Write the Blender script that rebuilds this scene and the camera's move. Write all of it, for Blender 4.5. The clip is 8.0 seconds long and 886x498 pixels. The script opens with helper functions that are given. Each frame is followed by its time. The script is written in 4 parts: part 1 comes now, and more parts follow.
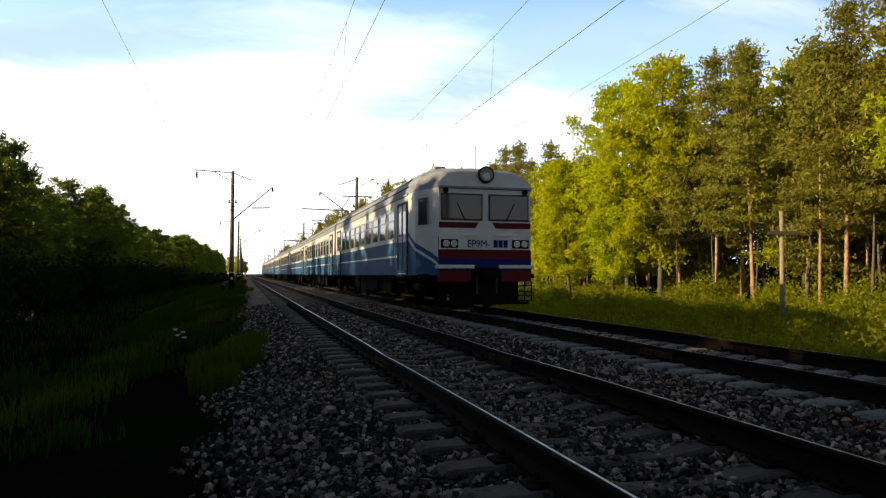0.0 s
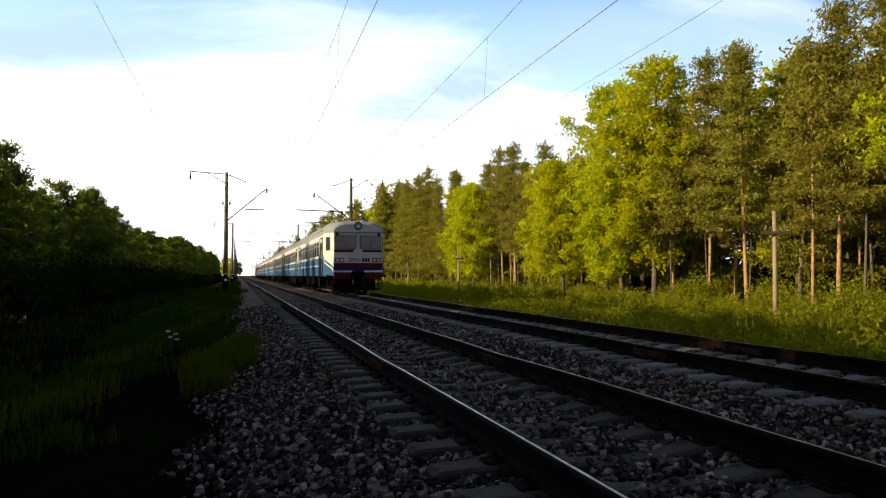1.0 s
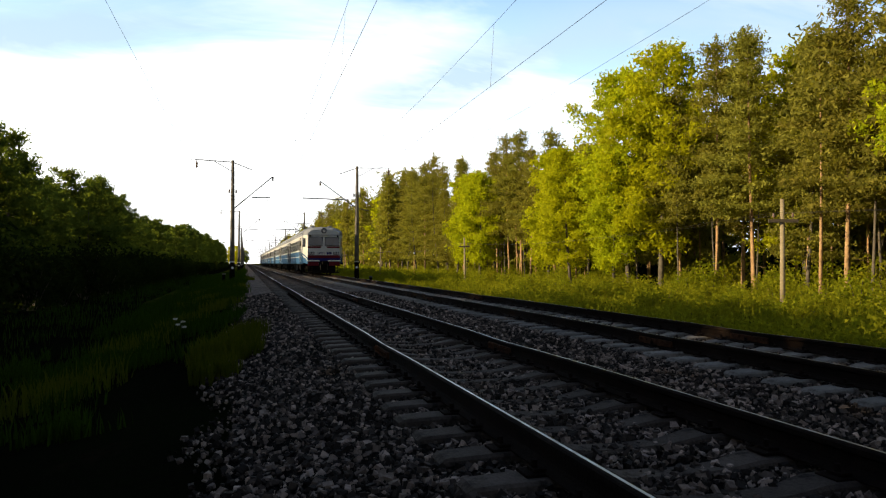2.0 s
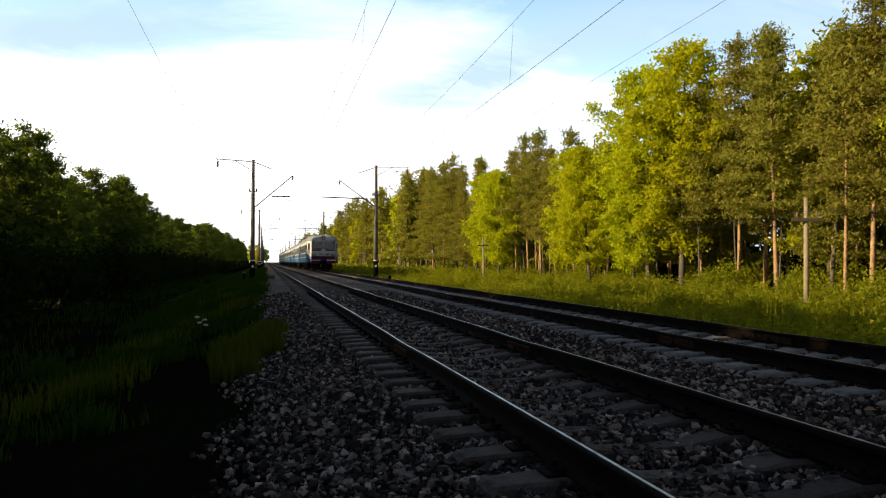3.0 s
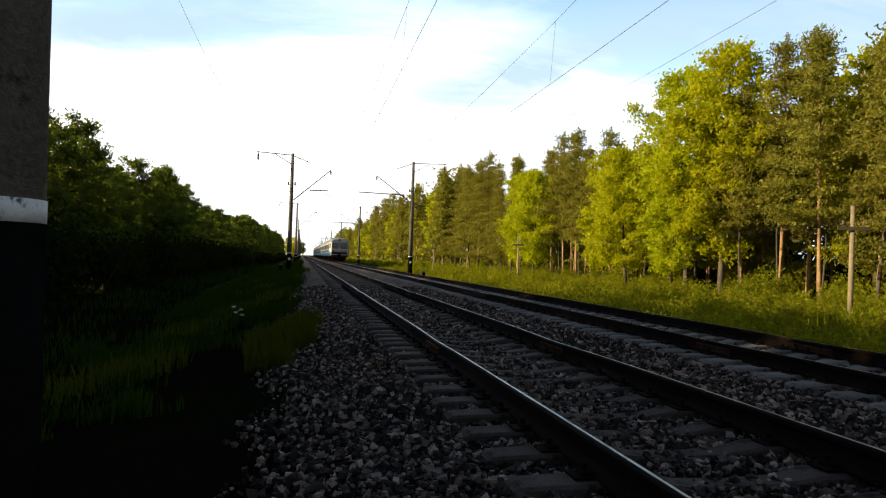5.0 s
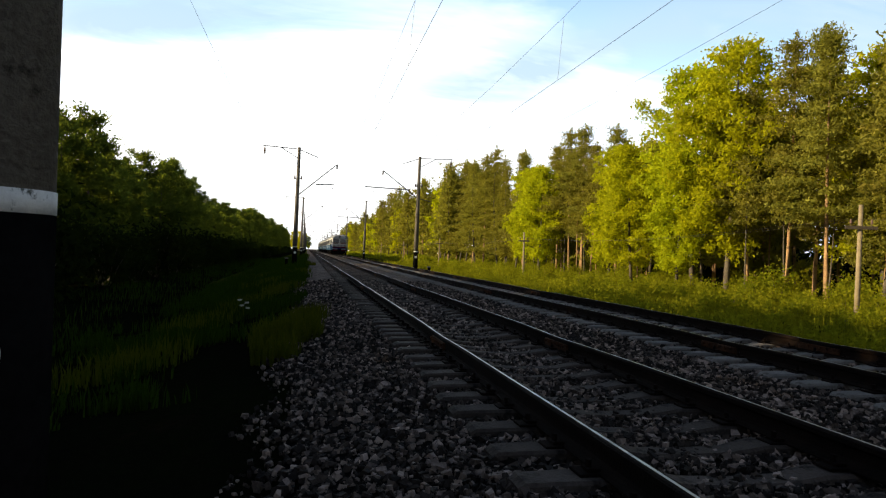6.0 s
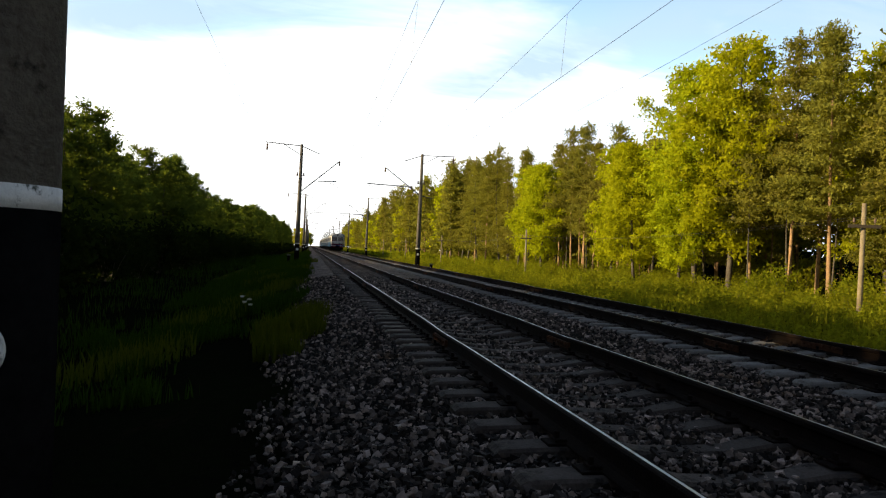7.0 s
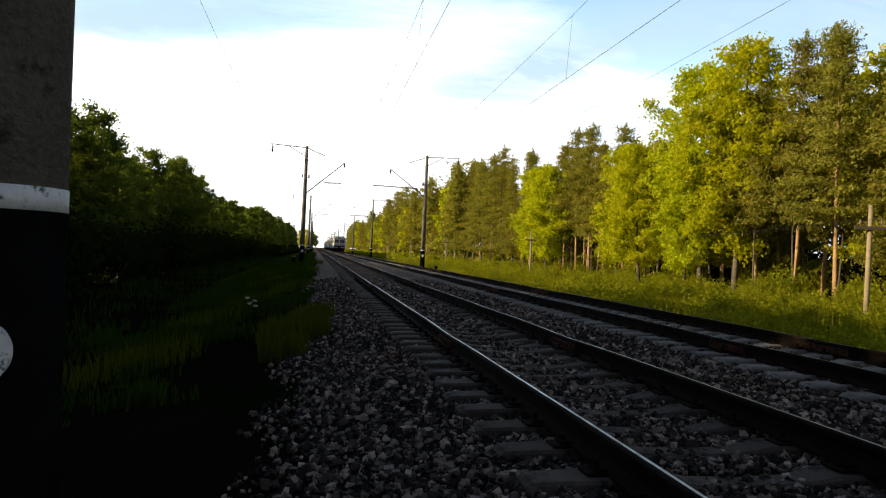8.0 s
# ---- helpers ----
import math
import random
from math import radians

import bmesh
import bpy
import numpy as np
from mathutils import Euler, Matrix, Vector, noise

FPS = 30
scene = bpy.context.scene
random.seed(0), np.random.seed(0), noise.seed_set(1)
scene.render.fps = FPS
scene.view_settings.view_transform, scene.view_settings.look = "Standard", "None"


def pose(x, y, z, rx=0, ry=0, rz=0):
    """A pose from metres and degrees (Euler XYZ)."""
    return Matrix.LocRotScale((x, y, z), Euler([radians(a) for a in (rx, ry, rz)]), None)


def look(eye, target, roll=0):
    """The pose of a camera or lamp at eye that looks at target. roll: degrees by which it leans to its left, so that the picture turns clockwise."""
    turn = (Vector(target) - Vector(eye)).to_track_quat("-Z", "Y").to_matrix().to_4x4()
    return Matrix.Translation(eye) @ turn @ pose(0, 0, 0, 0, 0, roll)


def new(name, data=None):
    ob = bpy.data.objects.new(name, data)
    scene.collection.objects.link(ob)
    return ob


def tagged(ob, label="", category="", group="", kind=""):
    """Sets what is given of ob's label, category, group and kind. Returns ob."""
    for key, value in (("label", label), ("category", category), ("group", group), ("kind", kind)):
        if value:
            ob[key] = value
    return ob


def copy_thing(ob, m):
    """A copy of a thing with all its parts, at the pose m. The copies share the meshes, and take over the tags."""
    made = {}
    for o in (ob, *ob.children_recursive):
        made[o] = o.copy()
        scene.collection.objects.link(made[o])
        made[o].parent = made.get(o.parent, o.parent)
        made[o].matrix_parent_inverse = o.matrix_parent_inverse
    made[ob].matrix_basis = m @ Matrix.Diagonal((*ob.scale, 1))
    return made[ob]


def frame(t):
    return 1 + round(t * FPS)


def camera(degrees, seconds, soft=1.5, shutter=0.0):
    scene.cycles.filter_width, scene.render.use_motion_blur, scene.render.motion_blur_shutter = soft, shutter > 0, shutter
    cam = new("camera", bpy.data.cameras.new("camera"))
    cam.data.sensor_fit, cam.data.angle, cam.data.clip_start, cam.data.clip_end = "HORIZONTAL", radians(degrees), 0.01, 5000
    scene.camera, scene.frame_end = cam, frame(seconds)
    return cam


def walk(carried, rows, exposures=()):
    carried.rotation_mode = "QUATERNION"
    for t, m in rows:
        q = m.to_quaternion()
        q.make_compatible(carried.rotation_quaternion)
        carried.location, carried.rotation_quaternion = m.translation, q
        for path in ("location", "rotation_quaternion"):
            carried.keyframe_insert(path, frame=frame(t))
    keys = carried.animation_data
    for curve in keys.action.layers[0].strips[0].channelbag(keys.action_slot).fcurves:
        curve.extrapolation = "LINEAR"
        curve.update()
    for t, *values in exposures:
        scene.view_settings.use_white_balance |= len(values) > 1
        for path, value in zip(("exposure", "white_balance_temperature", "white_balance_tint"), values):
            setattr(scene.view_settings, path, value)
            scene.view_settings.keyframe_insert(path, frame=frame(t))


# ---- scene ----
cam = camera(65.3, 8.0, soft=1.2)
PATH = [
    (0.0, pose(-0.030, 0, 1.02, 92.06, -0.02, -16.01)),
    (0.5, pose(-0.025, 0, 1.02, 92.19, 0.45, -15.63)),
    (1.0, pose(-0.007, 0, 1.02, 92.13, 0.16, -16.44)),
    (1.5, pose(0.000, 0, 1.02, 91.45, 0.15, -16.30)),
    (1.7, pose(-0.002, 0, 1.02, 91.19, 0.14, -16.20)),
    (2.8, pose(-0.011, 0, 1.02, 91.14, 0.06, -14.75)),
    (3.0, pose(-0.013, 0, 1.02, 91.06, 0.05, -14.39)),
    (3.5, pose(-0.009, 0, 1.02, 91.21, 0.11, -13.64)),
    (3.8, pose(-0.004, 0, 1.02, 91.12, 0.00, -13.52)),
    (3.9, pose(-0.002, 0, 1.02, 92.33, -0.10, -14.60)),
    (4.0, pose(-0.000, 0, 1.02, 92.65, -0.25, -14.30)),
    (4.1, pose(-0.002, 0, 1.02, 91.93, -0.35, -13.13)),
    (4.2, pose(-0.004, 0, 1.02, 91.14, -0.50, -12.42)),
    (4.3, pose(-0.006, 0, 1.02, 91.24, -0.71, -12.00)),
    (4.5, pose(-0.011, 0, 1.02, 91.30, -1.54, -11.60)),
    (4.7, pose(-0.012, 0, 1.02, 91.12, -1.64, -11.61)),
    (5.8, pose(-0.021, 0, 1.02, 90.46, -2.20, -11.16)),
    (6.0, pose(-0.022, 0, 1.02, 90.42, -2.30, -11.10)),
    (6.5, pose(-0.023, 0, 1.02, 90.32, -2.40, -10.94)),
    (7.0, pose(-0.029, 0, 1.02, 90.18, -2.50, -10.93)),
    (7.5, pose(-0.030, 0, 1.02, 90.21, -2.41, -10.84)),
    (8.0, pose(-0.031, 0, 1.02, 90.30, -2.53, -10.53)),
]
walk(cam, PATH)


# ---- light: low evening sun across the tracks, bright thin cloud ahead ----
SUN_ELEV, SUN_AZ = 18.3, -89.0
sun_dir = Vector((math.sin(radians(SUN_AZ)) * math.cos(radians(SUN_ELEV)),
                  math.cos(radians(SUN_AZ)) * math.cos(radians(SUN_ELEV)), math.sin(radians(SUN_ELEV))))
sun = new("sun", bpy.data.lights.new("sun", "SUN"))
sun.data.energy, sun.data.angle, sun.data.color = 5.0, radians(0.6), (1.0, 0.78, 0.45)
sun.matrix_world = look(sun_dir * 200, (0, 0, 0))
scene.view_settings.exposure = 0.8


def link(nt, a, b):
    nt.links.new(a, b)


def node(nt, kind, **inputs):
    n = nt.nodes.new(kind)
    for k, v in inputs.items():
        n.inputs[k.replace("_", " ")].default_value = v
    return n


def maths(nt, op, a, b=None, clamp=False):
    n = nt.nodes.new("ShaderNodeMath")
    n.operation, n.use_clamp = op, clamp
    for i, v in enumerate((a, b)):
        if v is None:
            continue
        if isinstance(v, (int, float)):
            n.inputs[i].default_value = v
        else:
            nt.links.new(v, n.inputs[i])
    return n.outputs[0]


def ramp(nt, fac, stops):
    n = nt.nodes.new("ShaderNodeValToRGB")
    e = n.color_ramp.elements
    while len(e) < len(stops):
        e.new(0.5)
    for el, (p, c) in zip(e, stops):
        el.position = p
        el.color = (*c, 1) if len(c) == 3 else c
    nt.links.new(fac, n.inputs[0])
    return n.outputs[0]


def build_world():
    world = bpy.data.worlds.new("evening_sky")
    scene.world = world
    world.use_nodes = True
    nt = world.node_tree
    nt.nodes.clear()
    sky = nt.nodes.new("ShaderNodeTexSky")
    sky.sky_type, sky.sun_disc = "NISHITA", False
    sky.sun_elevation, sky.sun_rotation = radians(SUN_ELEV), radians(SUN_AZ)
    sky.air_density, sky.dust_density, sky.ozone_density = 1.0, 1.0, 1.5
    co = nt.nodes.new("ShaderNodeTexCoord")
    sep = nt.nodes.new("ShaderNodeSeparateXYZ")
    link(nt, co.outputs["Generated"], sep.inputs[0])
    x, y, z = sep.outputs
    up = maths(nt, "ADD", maths(nt, "MAXIMUM", z, 0.0), 0.22)
    comb = nt.nodes.new("ShaderNodeCombineXYZ")
    link(nt, maths(nt, "DIVIDE", x, up), comb.inputs[0])
    link(nt, maths(nt, "DIVIDE", y, up), comb.inputs[1])
    mp = nt.nodes.new("ShaderNodeMapping")
    mp.inputs["Rotation"].default_value = (0, 0, radians(25))
    mp.inputs["Scale"].default_value = (0.55, 1.5, 1)
    mp.inputs["Location"].default_value = (3.3, 1.9, 0)
    link(nt, comb.outputs[0], mp.inputs[0])
    n1 = node(nt, "ShaderNodeTexNoise", Scale=1.6, Detail=7.0, Roughness=0.55, Distortion=0.4)
    link(nt, mp.outputs[0], n1.inputs[0])
    patches = ramp(nt, n1.outputs[0], [(0.45, (0, 0, 0)), (0.60, (1, 1, 1))])
    # thin veil, white towards the horizon, pale blue higher up and gone overhead
    veil = ramp(nt, z, [(0.0, (1, 1, 1)), (0.20, (1, 1, 1)), (0.30, (0.9, 0.9, 0.9)), (0.40, (0.6, 0.6, 0.6)), (0.52, (0, 0, 0))])
    tufts = maths(nt, "MULTIPLY", patches, ramp(nt, z, [(0.0, (1, 1, 1)), (0.36, (0.85, 0.85, 0.85)), (0.55, (0.1, 0.1, 0.1)), (0.7, (0, 0, 0))]))
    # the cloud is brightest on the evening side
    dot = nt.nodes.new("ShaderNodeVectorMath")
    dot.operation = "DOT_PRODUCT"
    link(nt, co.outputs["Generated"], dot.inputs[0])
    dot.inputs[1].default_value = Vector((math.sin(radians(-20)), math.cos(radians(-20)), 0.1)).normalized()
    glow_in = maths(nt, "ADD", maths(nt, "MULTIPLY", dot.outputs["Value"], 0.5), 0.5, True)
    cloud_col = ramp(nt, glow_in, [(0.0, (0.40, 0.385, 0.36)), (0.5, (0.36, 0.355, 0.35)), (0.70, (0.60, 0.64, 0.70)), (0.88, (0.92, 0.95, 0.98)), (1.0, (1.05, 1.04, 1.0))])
    veil_col = nt.nodes.new("ShaderNodeMix")
    veil_col.data_type, veil_col.blend_type = "RGBA", "MULTIPLY"
    veil_col.inputs[0].default_value = 1.0
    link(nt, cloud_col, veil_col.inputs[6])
    link(nt, ramp(nt, z, [(0.0, (1, 1, 1)), (0.15, (0.97, 0.99, 1)), (0.26, (0.50, 0.72, 0.95)), (0.42, (0.26, 0.47, 0.80))]), veil_col.inputs[7])

    def glow_of(col, strength):
        bg = nt.nodes.new("ShaderNodeBackground")
        bg.inputs[1].default_value = strength
        link(nt, col, bg.inputs[0])
        return bg.outputs[0]

    def blend(fac, a, b):
        mix = nt.nodes.new("ShaderNodeMixShader")
        link(nt, fac, mix.inputs[0])
        link(nt, a, mix.inputs[1])
        link(nt, b, mix.inputs[2])
        return mix.outputs[0]
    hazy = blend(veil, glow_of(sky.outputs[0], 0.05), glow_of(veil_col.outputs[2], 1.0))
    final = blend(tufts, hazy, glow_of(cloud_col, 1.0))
    # pale blue openings between the cloud bands ahead: centre, half sizes, slope, depth
    ahead = maths(nt, "MAXIMUM", y, 0.08)
    flow = node(nt, "ShaderNodeTexNoise", Scale=2.2, Detail=6.0, Roughness=0.6, Distortion=0.6)
    link(nt, mp.outputs[0], flow.inputs[0])
    stir = maths(nt, "MULTIPLY", maths(nt, "SUBTRACT", flow.outputs[0], 0.5), 0.16)
    u = maths(nt, "ADD", maths(nt, "DIVIDE", x, ahead), stir)
    v = maths(nt, "ADD", maths(nt, "DIVIDE", z, ahead), maths(nt, "MULTIPLY", stir, 0.8))
    total = None
    for u0, v0, a, b, tilt, depth in ((0.30, 0.280, 0.22, 0.046, 19.0, 1.15), (0.74, 0.410, 0.34, 0.060, 3.0, 1.0), (-0.16, 0.318, 0.34, 0.050, 6.0, 1.2),
                                      (-0.24, 0.195, 0.14, 0.022, 4.0, 0.5), (0.95, 0.26, 0.25, 0.03, 8.0, 0.4)):
        c, sn = math.cos(radians(tilt)), math.sin(radians(tilt))
        du, dv = maths(nt, "SUBTRACT", u, u0), maths(nt, "SUBTRACT", v, v0)
        p = maths(nt, "ADD", maths(nt, "MULTIPLY", du, c / a), maths(nt, "MULTIPLY", dv, sn / a))
        q = maths(nt, "SUBTRACT", maths(nt, "MULTIPLY", dv, c / b), maths(nt, "MULTIPLY", du, sn / b))
        r2 = maths(nt, "ADD", maths(nt, "MULTIPLY", p, p), maths(nt, "MULTIPLY", q, q))
        g = maths(nt, "MULTIPLY", maths(nt, "EXPONENT", maths(nt, "MULTIPLY", r2, -1.0)), depth)
        total = g if total is None else maths(nt, "ADD", total, g)
    streaks = ramp(nt, flow.outputs[0], [(0.30, (0.35, 0.35, 0.35)), (0.55, (1, 1, 1))])
    opening = maths(nt, "MULTIPLY", maths(nt, "MULTIPLY", total, streaks), maths(nt, "GREATER_THAN", y, 0.1), True)
    final = blend(opening, final, glow_of(ramp(nt, z, [(0.15, (0.44, 0.54, 0.60)), (0.40, (0.31, 0.45, 0.60))]), 1.0))
    out = nt.nodes.new("ShaderNodeOutputWorld")
    link(nt, final, out.inputs[0])


build_world()


# ---- materials ----
def surface(name, col_a, col_b, scale=3.0, rough=0.8, metal=0.0, bump=0.3, grain=40.0, spec=0.4, wear=None, by_object=0.0, by_island=0.0, detail=0.02):
    """A two-scale noise material: large stains between two colours, fine grain and bump; wear adds a third colour in patches."""
    m = bpy.data.materials.new(name)
    m.use_nodes = True
    nt = m.node_tree
    b = nt.nodes["Principled BSDF"]
    b.inputs["Roughness"].default_value, b.inputs["Metallic"].default_value = rough, metal
    b.inputs["Specular IOR Level"].default_value = spec
    co = nt.nodes.new("ShaderNodeTexCoord")
    big = node(nt, "ShaderNodeTexNoise", Scale=scale, Detail=6.0, Roughness=0.62)
    fine = node(nt, "ShaderNodeTexNoise", Scale=grain, Detail=4.0, Roughness=0.6)
    link(nt, co.outputs["Object"], big.inputs[0])
    link(nt, co.outputs["Object"], fine.inputs[0])
    fac = maths(nt, "ADD", maths(nt, "MULTIPLY", big.outputs[0], 0.65), maths(nt, "MULTIPLY", fine.outputs[0], 0.35))
    col = ramp(nt, fac, [(0.36, col_a), (0.62, col_b)])
    if wear:
        third = node(nt, "ShaderNodeTexNoise", Scale=wear[2] if len(wear) > 2 else scale * 2.3, Detail=8.0, Roughness=0.7)
        link(nt, co.outputs["Object"], third.inputs[0])
        mask = ramp(nt, third.outputs[0], [(wear[1], (0, 0, 0)), (wear[1] + 0.09, (1, 1, 1))])
        mx = nt.nodes.new("ShaderNodeMix")
        mx.data_type = "RGBA"
        link(nt, mask, mx.inputs[0])
        link(nt, col, mx.inputs[6])
        mx.inputs[7].default_value = (*wear[0], 1)
        col = mx.outputs[2]
    if by_object or by_island:
        hsv = nt.nodes.new("ShaderNodeHueSaturation")
        if by_object:
            src, amount = nt.nodes.new("ShaderNodeObjectInfo").outputs["Random"], by_object
        else:
            src, amount = nt.nodes.new("ShaderNodeNewGeometry").outputs["Random Per Island"], by_island
        if by_island:
            src = maths(nt, "POWER", src, 3.4)
            link(nt, maths(nt, "ADD", maths(nt, "MULTIPLY", src, amount), 0.14), hsv.inputs["Value"])
        else:
            link(nt, maths(nt, "ADD", maths(nt, "MULTIPLY", src, amount), 1 - amount / 2), hsv.inputs["Value"])
        link(nt, col, hsv.inputs["Color"])
        col = hsv.outputs[0]
    link(nt, col, b.inputs["Base Color"])
    if bump:
        bp = node(nt, "ShaderNodeBump", Strength=bump, Distance=detail)
        link(nt, fine.outputs[0], bp.inputs["Height"])
        link(nt, bp.outputs[0], b.inputs["Normal"])
    return m


def leafy(name, col_a, col_b, through_col, glow=0.45, tree_var=0.35):
    """Leaves and needles: diffuse with light passing through, colour by leaf and by plant."""
    m = bpy.data.materials.new(name)
    m.use_nodes = True
    nt = m.node_tree
    nt.nodes.clear()
    geo = nt.nodes.new("ShaderNodeNewGeometry")
    col = ramp(nt, geo.outputs["Random Per Island"], [(0.0, col_a), (1.0, col_b)])
    info = nt.nodes.new("ShaderNodeObjectInfo")
    hsv = nt.nodes.new("ShaderNodeHueSaturation")
    link(nt, maths(nt, "ADD", maths(nt, "MULTIPLY", info.outputs["Random"], tree_var), 1 - tree_var / 2), hsv.inputs["Value"])
    link(nt, maths(nt, "ADD", maths(nt, "MULTIPLY", info.outputs["Random"], 0.03), 0.485), hsv.inputs["Hue"])
    link(nt, col, hsv.inputs["Color"])
    d = nt.nodes.new("ShaderNodeBsdfDiffuse")
    link(nt, hsv.outputs[0], d.inputs[0])
    tr = nt.nodes.new("ShaderNodeBsdfTranslucent")
    tr.inputs[0].default_value = (*through_col, 1)
    mix = nt.nodes.new("ShaderNodeMixShader")
    mix.inputs[0].default_value = glow
    link(nt, d.outputs[0], mix.inputs[1])
    link(nt, tr.outputs[0], mix.inputs[2])
    out = nt.nodes.new("ShaderNodeOutputMaterial")
    link(nt, mix.outputs[0], out.inputs[0])
    return m


def glassy(name, tint, rough=0.05):
    m = bpy.data.materials.new(name)
    m.use_nodes = True
    b = m.node_tree.nodes["Principled BSDF"]
    b.inputs["Base Color"].default_value = (*tint, 1)
    b.inputs["Roughness"].default_value = rough
    b.inputs["Specular IOR Level"].default_value = 0.6
    return m


# soil darkened to near-black, the verge's deep shade put into its colour
M_soil_shade = surface("soil_and_moss_shade", (0.005, 0.0045, 0.003), (0.006, 0.009, 0.003), scale=0.25, grain=9, rough=1.0, bump=0.6, detail=0.08, spec=0.0, wear=((0.016, 0.010, 0.006), 0.6))
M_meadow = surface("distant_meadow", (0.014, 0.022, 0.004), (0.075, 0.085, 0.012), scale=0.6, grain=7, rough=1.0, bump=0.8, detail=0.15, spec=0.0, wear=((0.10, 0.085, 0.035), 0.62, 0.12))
# near bed painted near-black: the shade in the gaps between stones is its colour
M_bed_gap_shade = surface("ballast_bed", (0.002, 0.0018, 0.0015), (0.006, 0.0052, 0.0045), scale=1.2, grain=26, bump=1.0, detail=0.06, rough=0.95, spec=0.03, wear=((0.02, 0.013, 0.008), 0.62))
# far bed takes the stones' colour, lightened further for the haze over it
M_bed_far_haze = surface("distant_ballast_haze_tone", (0.024, 0.019, 0.016), (0.20, 0.16, 0.135), scale=2.2, grain=16, bump=1.0, detail=0.06, rough=0.9, spec=0.05, wear=((0.16, 0.11, 0.07), 0.62, 0.25))
M_stone = surface("crushed_stone", (0.062, 0.047, 0.040), (0.165, 0.128, 0.108), scale=4, grain=60, bump=0.5, detail=0.01, rough=0.85, spec=0.15, by_island=3.3, wear=((0.15, 0.085, 0.045), 0.60, 0.7))
M_concrete = surface("sleeper_concrete", (0.036, 0.028, 0.023), (0.098, 0.078, 0.066), scale=2.5, grain=45, bump=0.5, spec=0.1, wear=((0.02, 0.016, 0.013), 0.54), by_object=0.5)
M_post_conc = surface("pole_concrete", (0.075, 0.068, 0.058), (0.18, 0.165, 0.14), scale=1.6, grain=38, bump=0.7, spec=0.06, wear=((0.025, 0.024, 0.022), 0.58))
M_rail_side = surface("rusty_rail_steel", (0.004, 0.003, 0.0025), (0.012, 0.007, 0.005), scale=5, grain=60, rough=0.9, metal=0.0, spec=0.06, bump=0.4)
M_rail_top = surface("worn_rail_head", (0.20, 0.20, 0.205), (0.44, 0.44, 0.45), scale=3, grain=80, rough=0.33, metal=1.0, bump=0.03, wear=((0.07, 0.05, 0.04), 0.52, 1.3))
M_rust = surface("brown_rust", (0.02, 0.010, 0.006), (0.075, 0.032, 0.015), scale=6, grain=60, rough=0.9, spec=0.1, bump=0.5)
M_steel = surface("dark_galvanised_steel", (0.05, 0.05, 0.052), (0.12, 0.12, 0.12), scale=4, grain=50, rough=0.6, metal=0.5, bump=0.2)
M_wire = surface("copper_wire_dark", (0.03, 0.028, 0.028), (0.06, 0.055, 0.05), scale=4, grain=50, rough=0.5, metal=0.6, bump=0)
M_ceram = surface("insulator_porcelain", (0.10, 0.06, 0.045), (0.16, 0.10, 0.07), scale=4, grain=20, rough=0.25, bump=0)
M_black = surface("black_paint", (0.003, 0.003, 0.003), (0.008, 0.008, 0.008), scale=3, grain=30, rough=0.9, spec=0.0, bump=0.4)
M_white = surface("chipped_white_paint", (0.55, 0.56, 0.55), (0.75, 0.76, 0.74), scale=5, grain=40, rough=0.7, bump=0.3, wear=((0.06, 0.07, 0.055), 0.57, 16.0))
M_timber = surface("weathered_timber", (0.16, 0.125, 0.075), (0.30, 0.245, 0.15), scale=1.5, grain=30, rough=0.9, bump=0.5)
M_bark = surface("pine_bark", (0.20, 0.12, 0.06), (0.45, 0.28, 0.14), scale=1.2, grain=14, rough=0.9, bump=0.8, detail=0.05, wear=((0.09, 0.065, 0.045), 0.55))
M_bark_dark = surface("grey_bark", (0.05, 0.04, 0.03), (0.13, 0.11, 0.085), scale=1.2, grain=14, rough=0.9, bump=0.8, detail=0.05)
M_needle = leafy("pine_needles", (0.070, 0.078, 0.016), (0.27, 0.255, 0.045), (0.38, 0.35, 0.03), 0.40)
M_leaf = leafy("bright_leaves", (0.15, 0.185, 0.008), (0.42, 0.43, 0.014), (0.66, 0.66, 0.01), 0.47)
# brush leaves coloured almost black, the shade under the trees painted in
M_brush_shade = leafy("brush_leaves_painted_shade", (0.005, 0.010, 0.003), (0.018, 0.028, 0.006), (0.03, 0.045, 0.006), 0.3)
# left-row leaves: green darkened in the colour for their backlit, shaded side
M_leaf_shade_side = leafy("alder_leaves_shade_side", (0.013, 0.029, 0.009), (0.048, 0.074, 0.017), (0.24, 0.30, 0.03), 0.42)
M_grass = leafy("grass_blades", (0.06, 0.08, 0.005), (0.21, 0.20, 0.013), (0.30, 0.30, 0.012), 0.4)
# verge grass: a darker copy of the grass colour, standing in for shade
M_grass_shade = leafy("verge_grass_painted_shade", (0.003, 0.008, 0.001), (0.026, 0.046, 0.004), (0.03, 0.06, 0.004), 0.40)
M_car_white = surface("carriage_white_paint", (0.44, 0.44, 0.435), (0.57, 0.57, 0.56), scale=0.8, grain=12, rough=0.5, bump=0.04, spec=0.25, wear=((0.30, 0.28, 0.25), 0.62))
M_car_blue = surface("carriage_blue_paint", (0.016, 0.062, 0.15), (0.026, 0.09, 0.20), scale=0.8, grain=12, rough=0.6, bump=0.04, spec=0.12, wear=((0.04, 0.07, 0.11), 0.64))
M_car_navy = surface("carriage_navy_paint", (0.006, 0.009, 0.085), (0.009, 0.014, 0.115), scale=0.8, grain=12, rough=0.6, spec=0.1, bump=0.04)
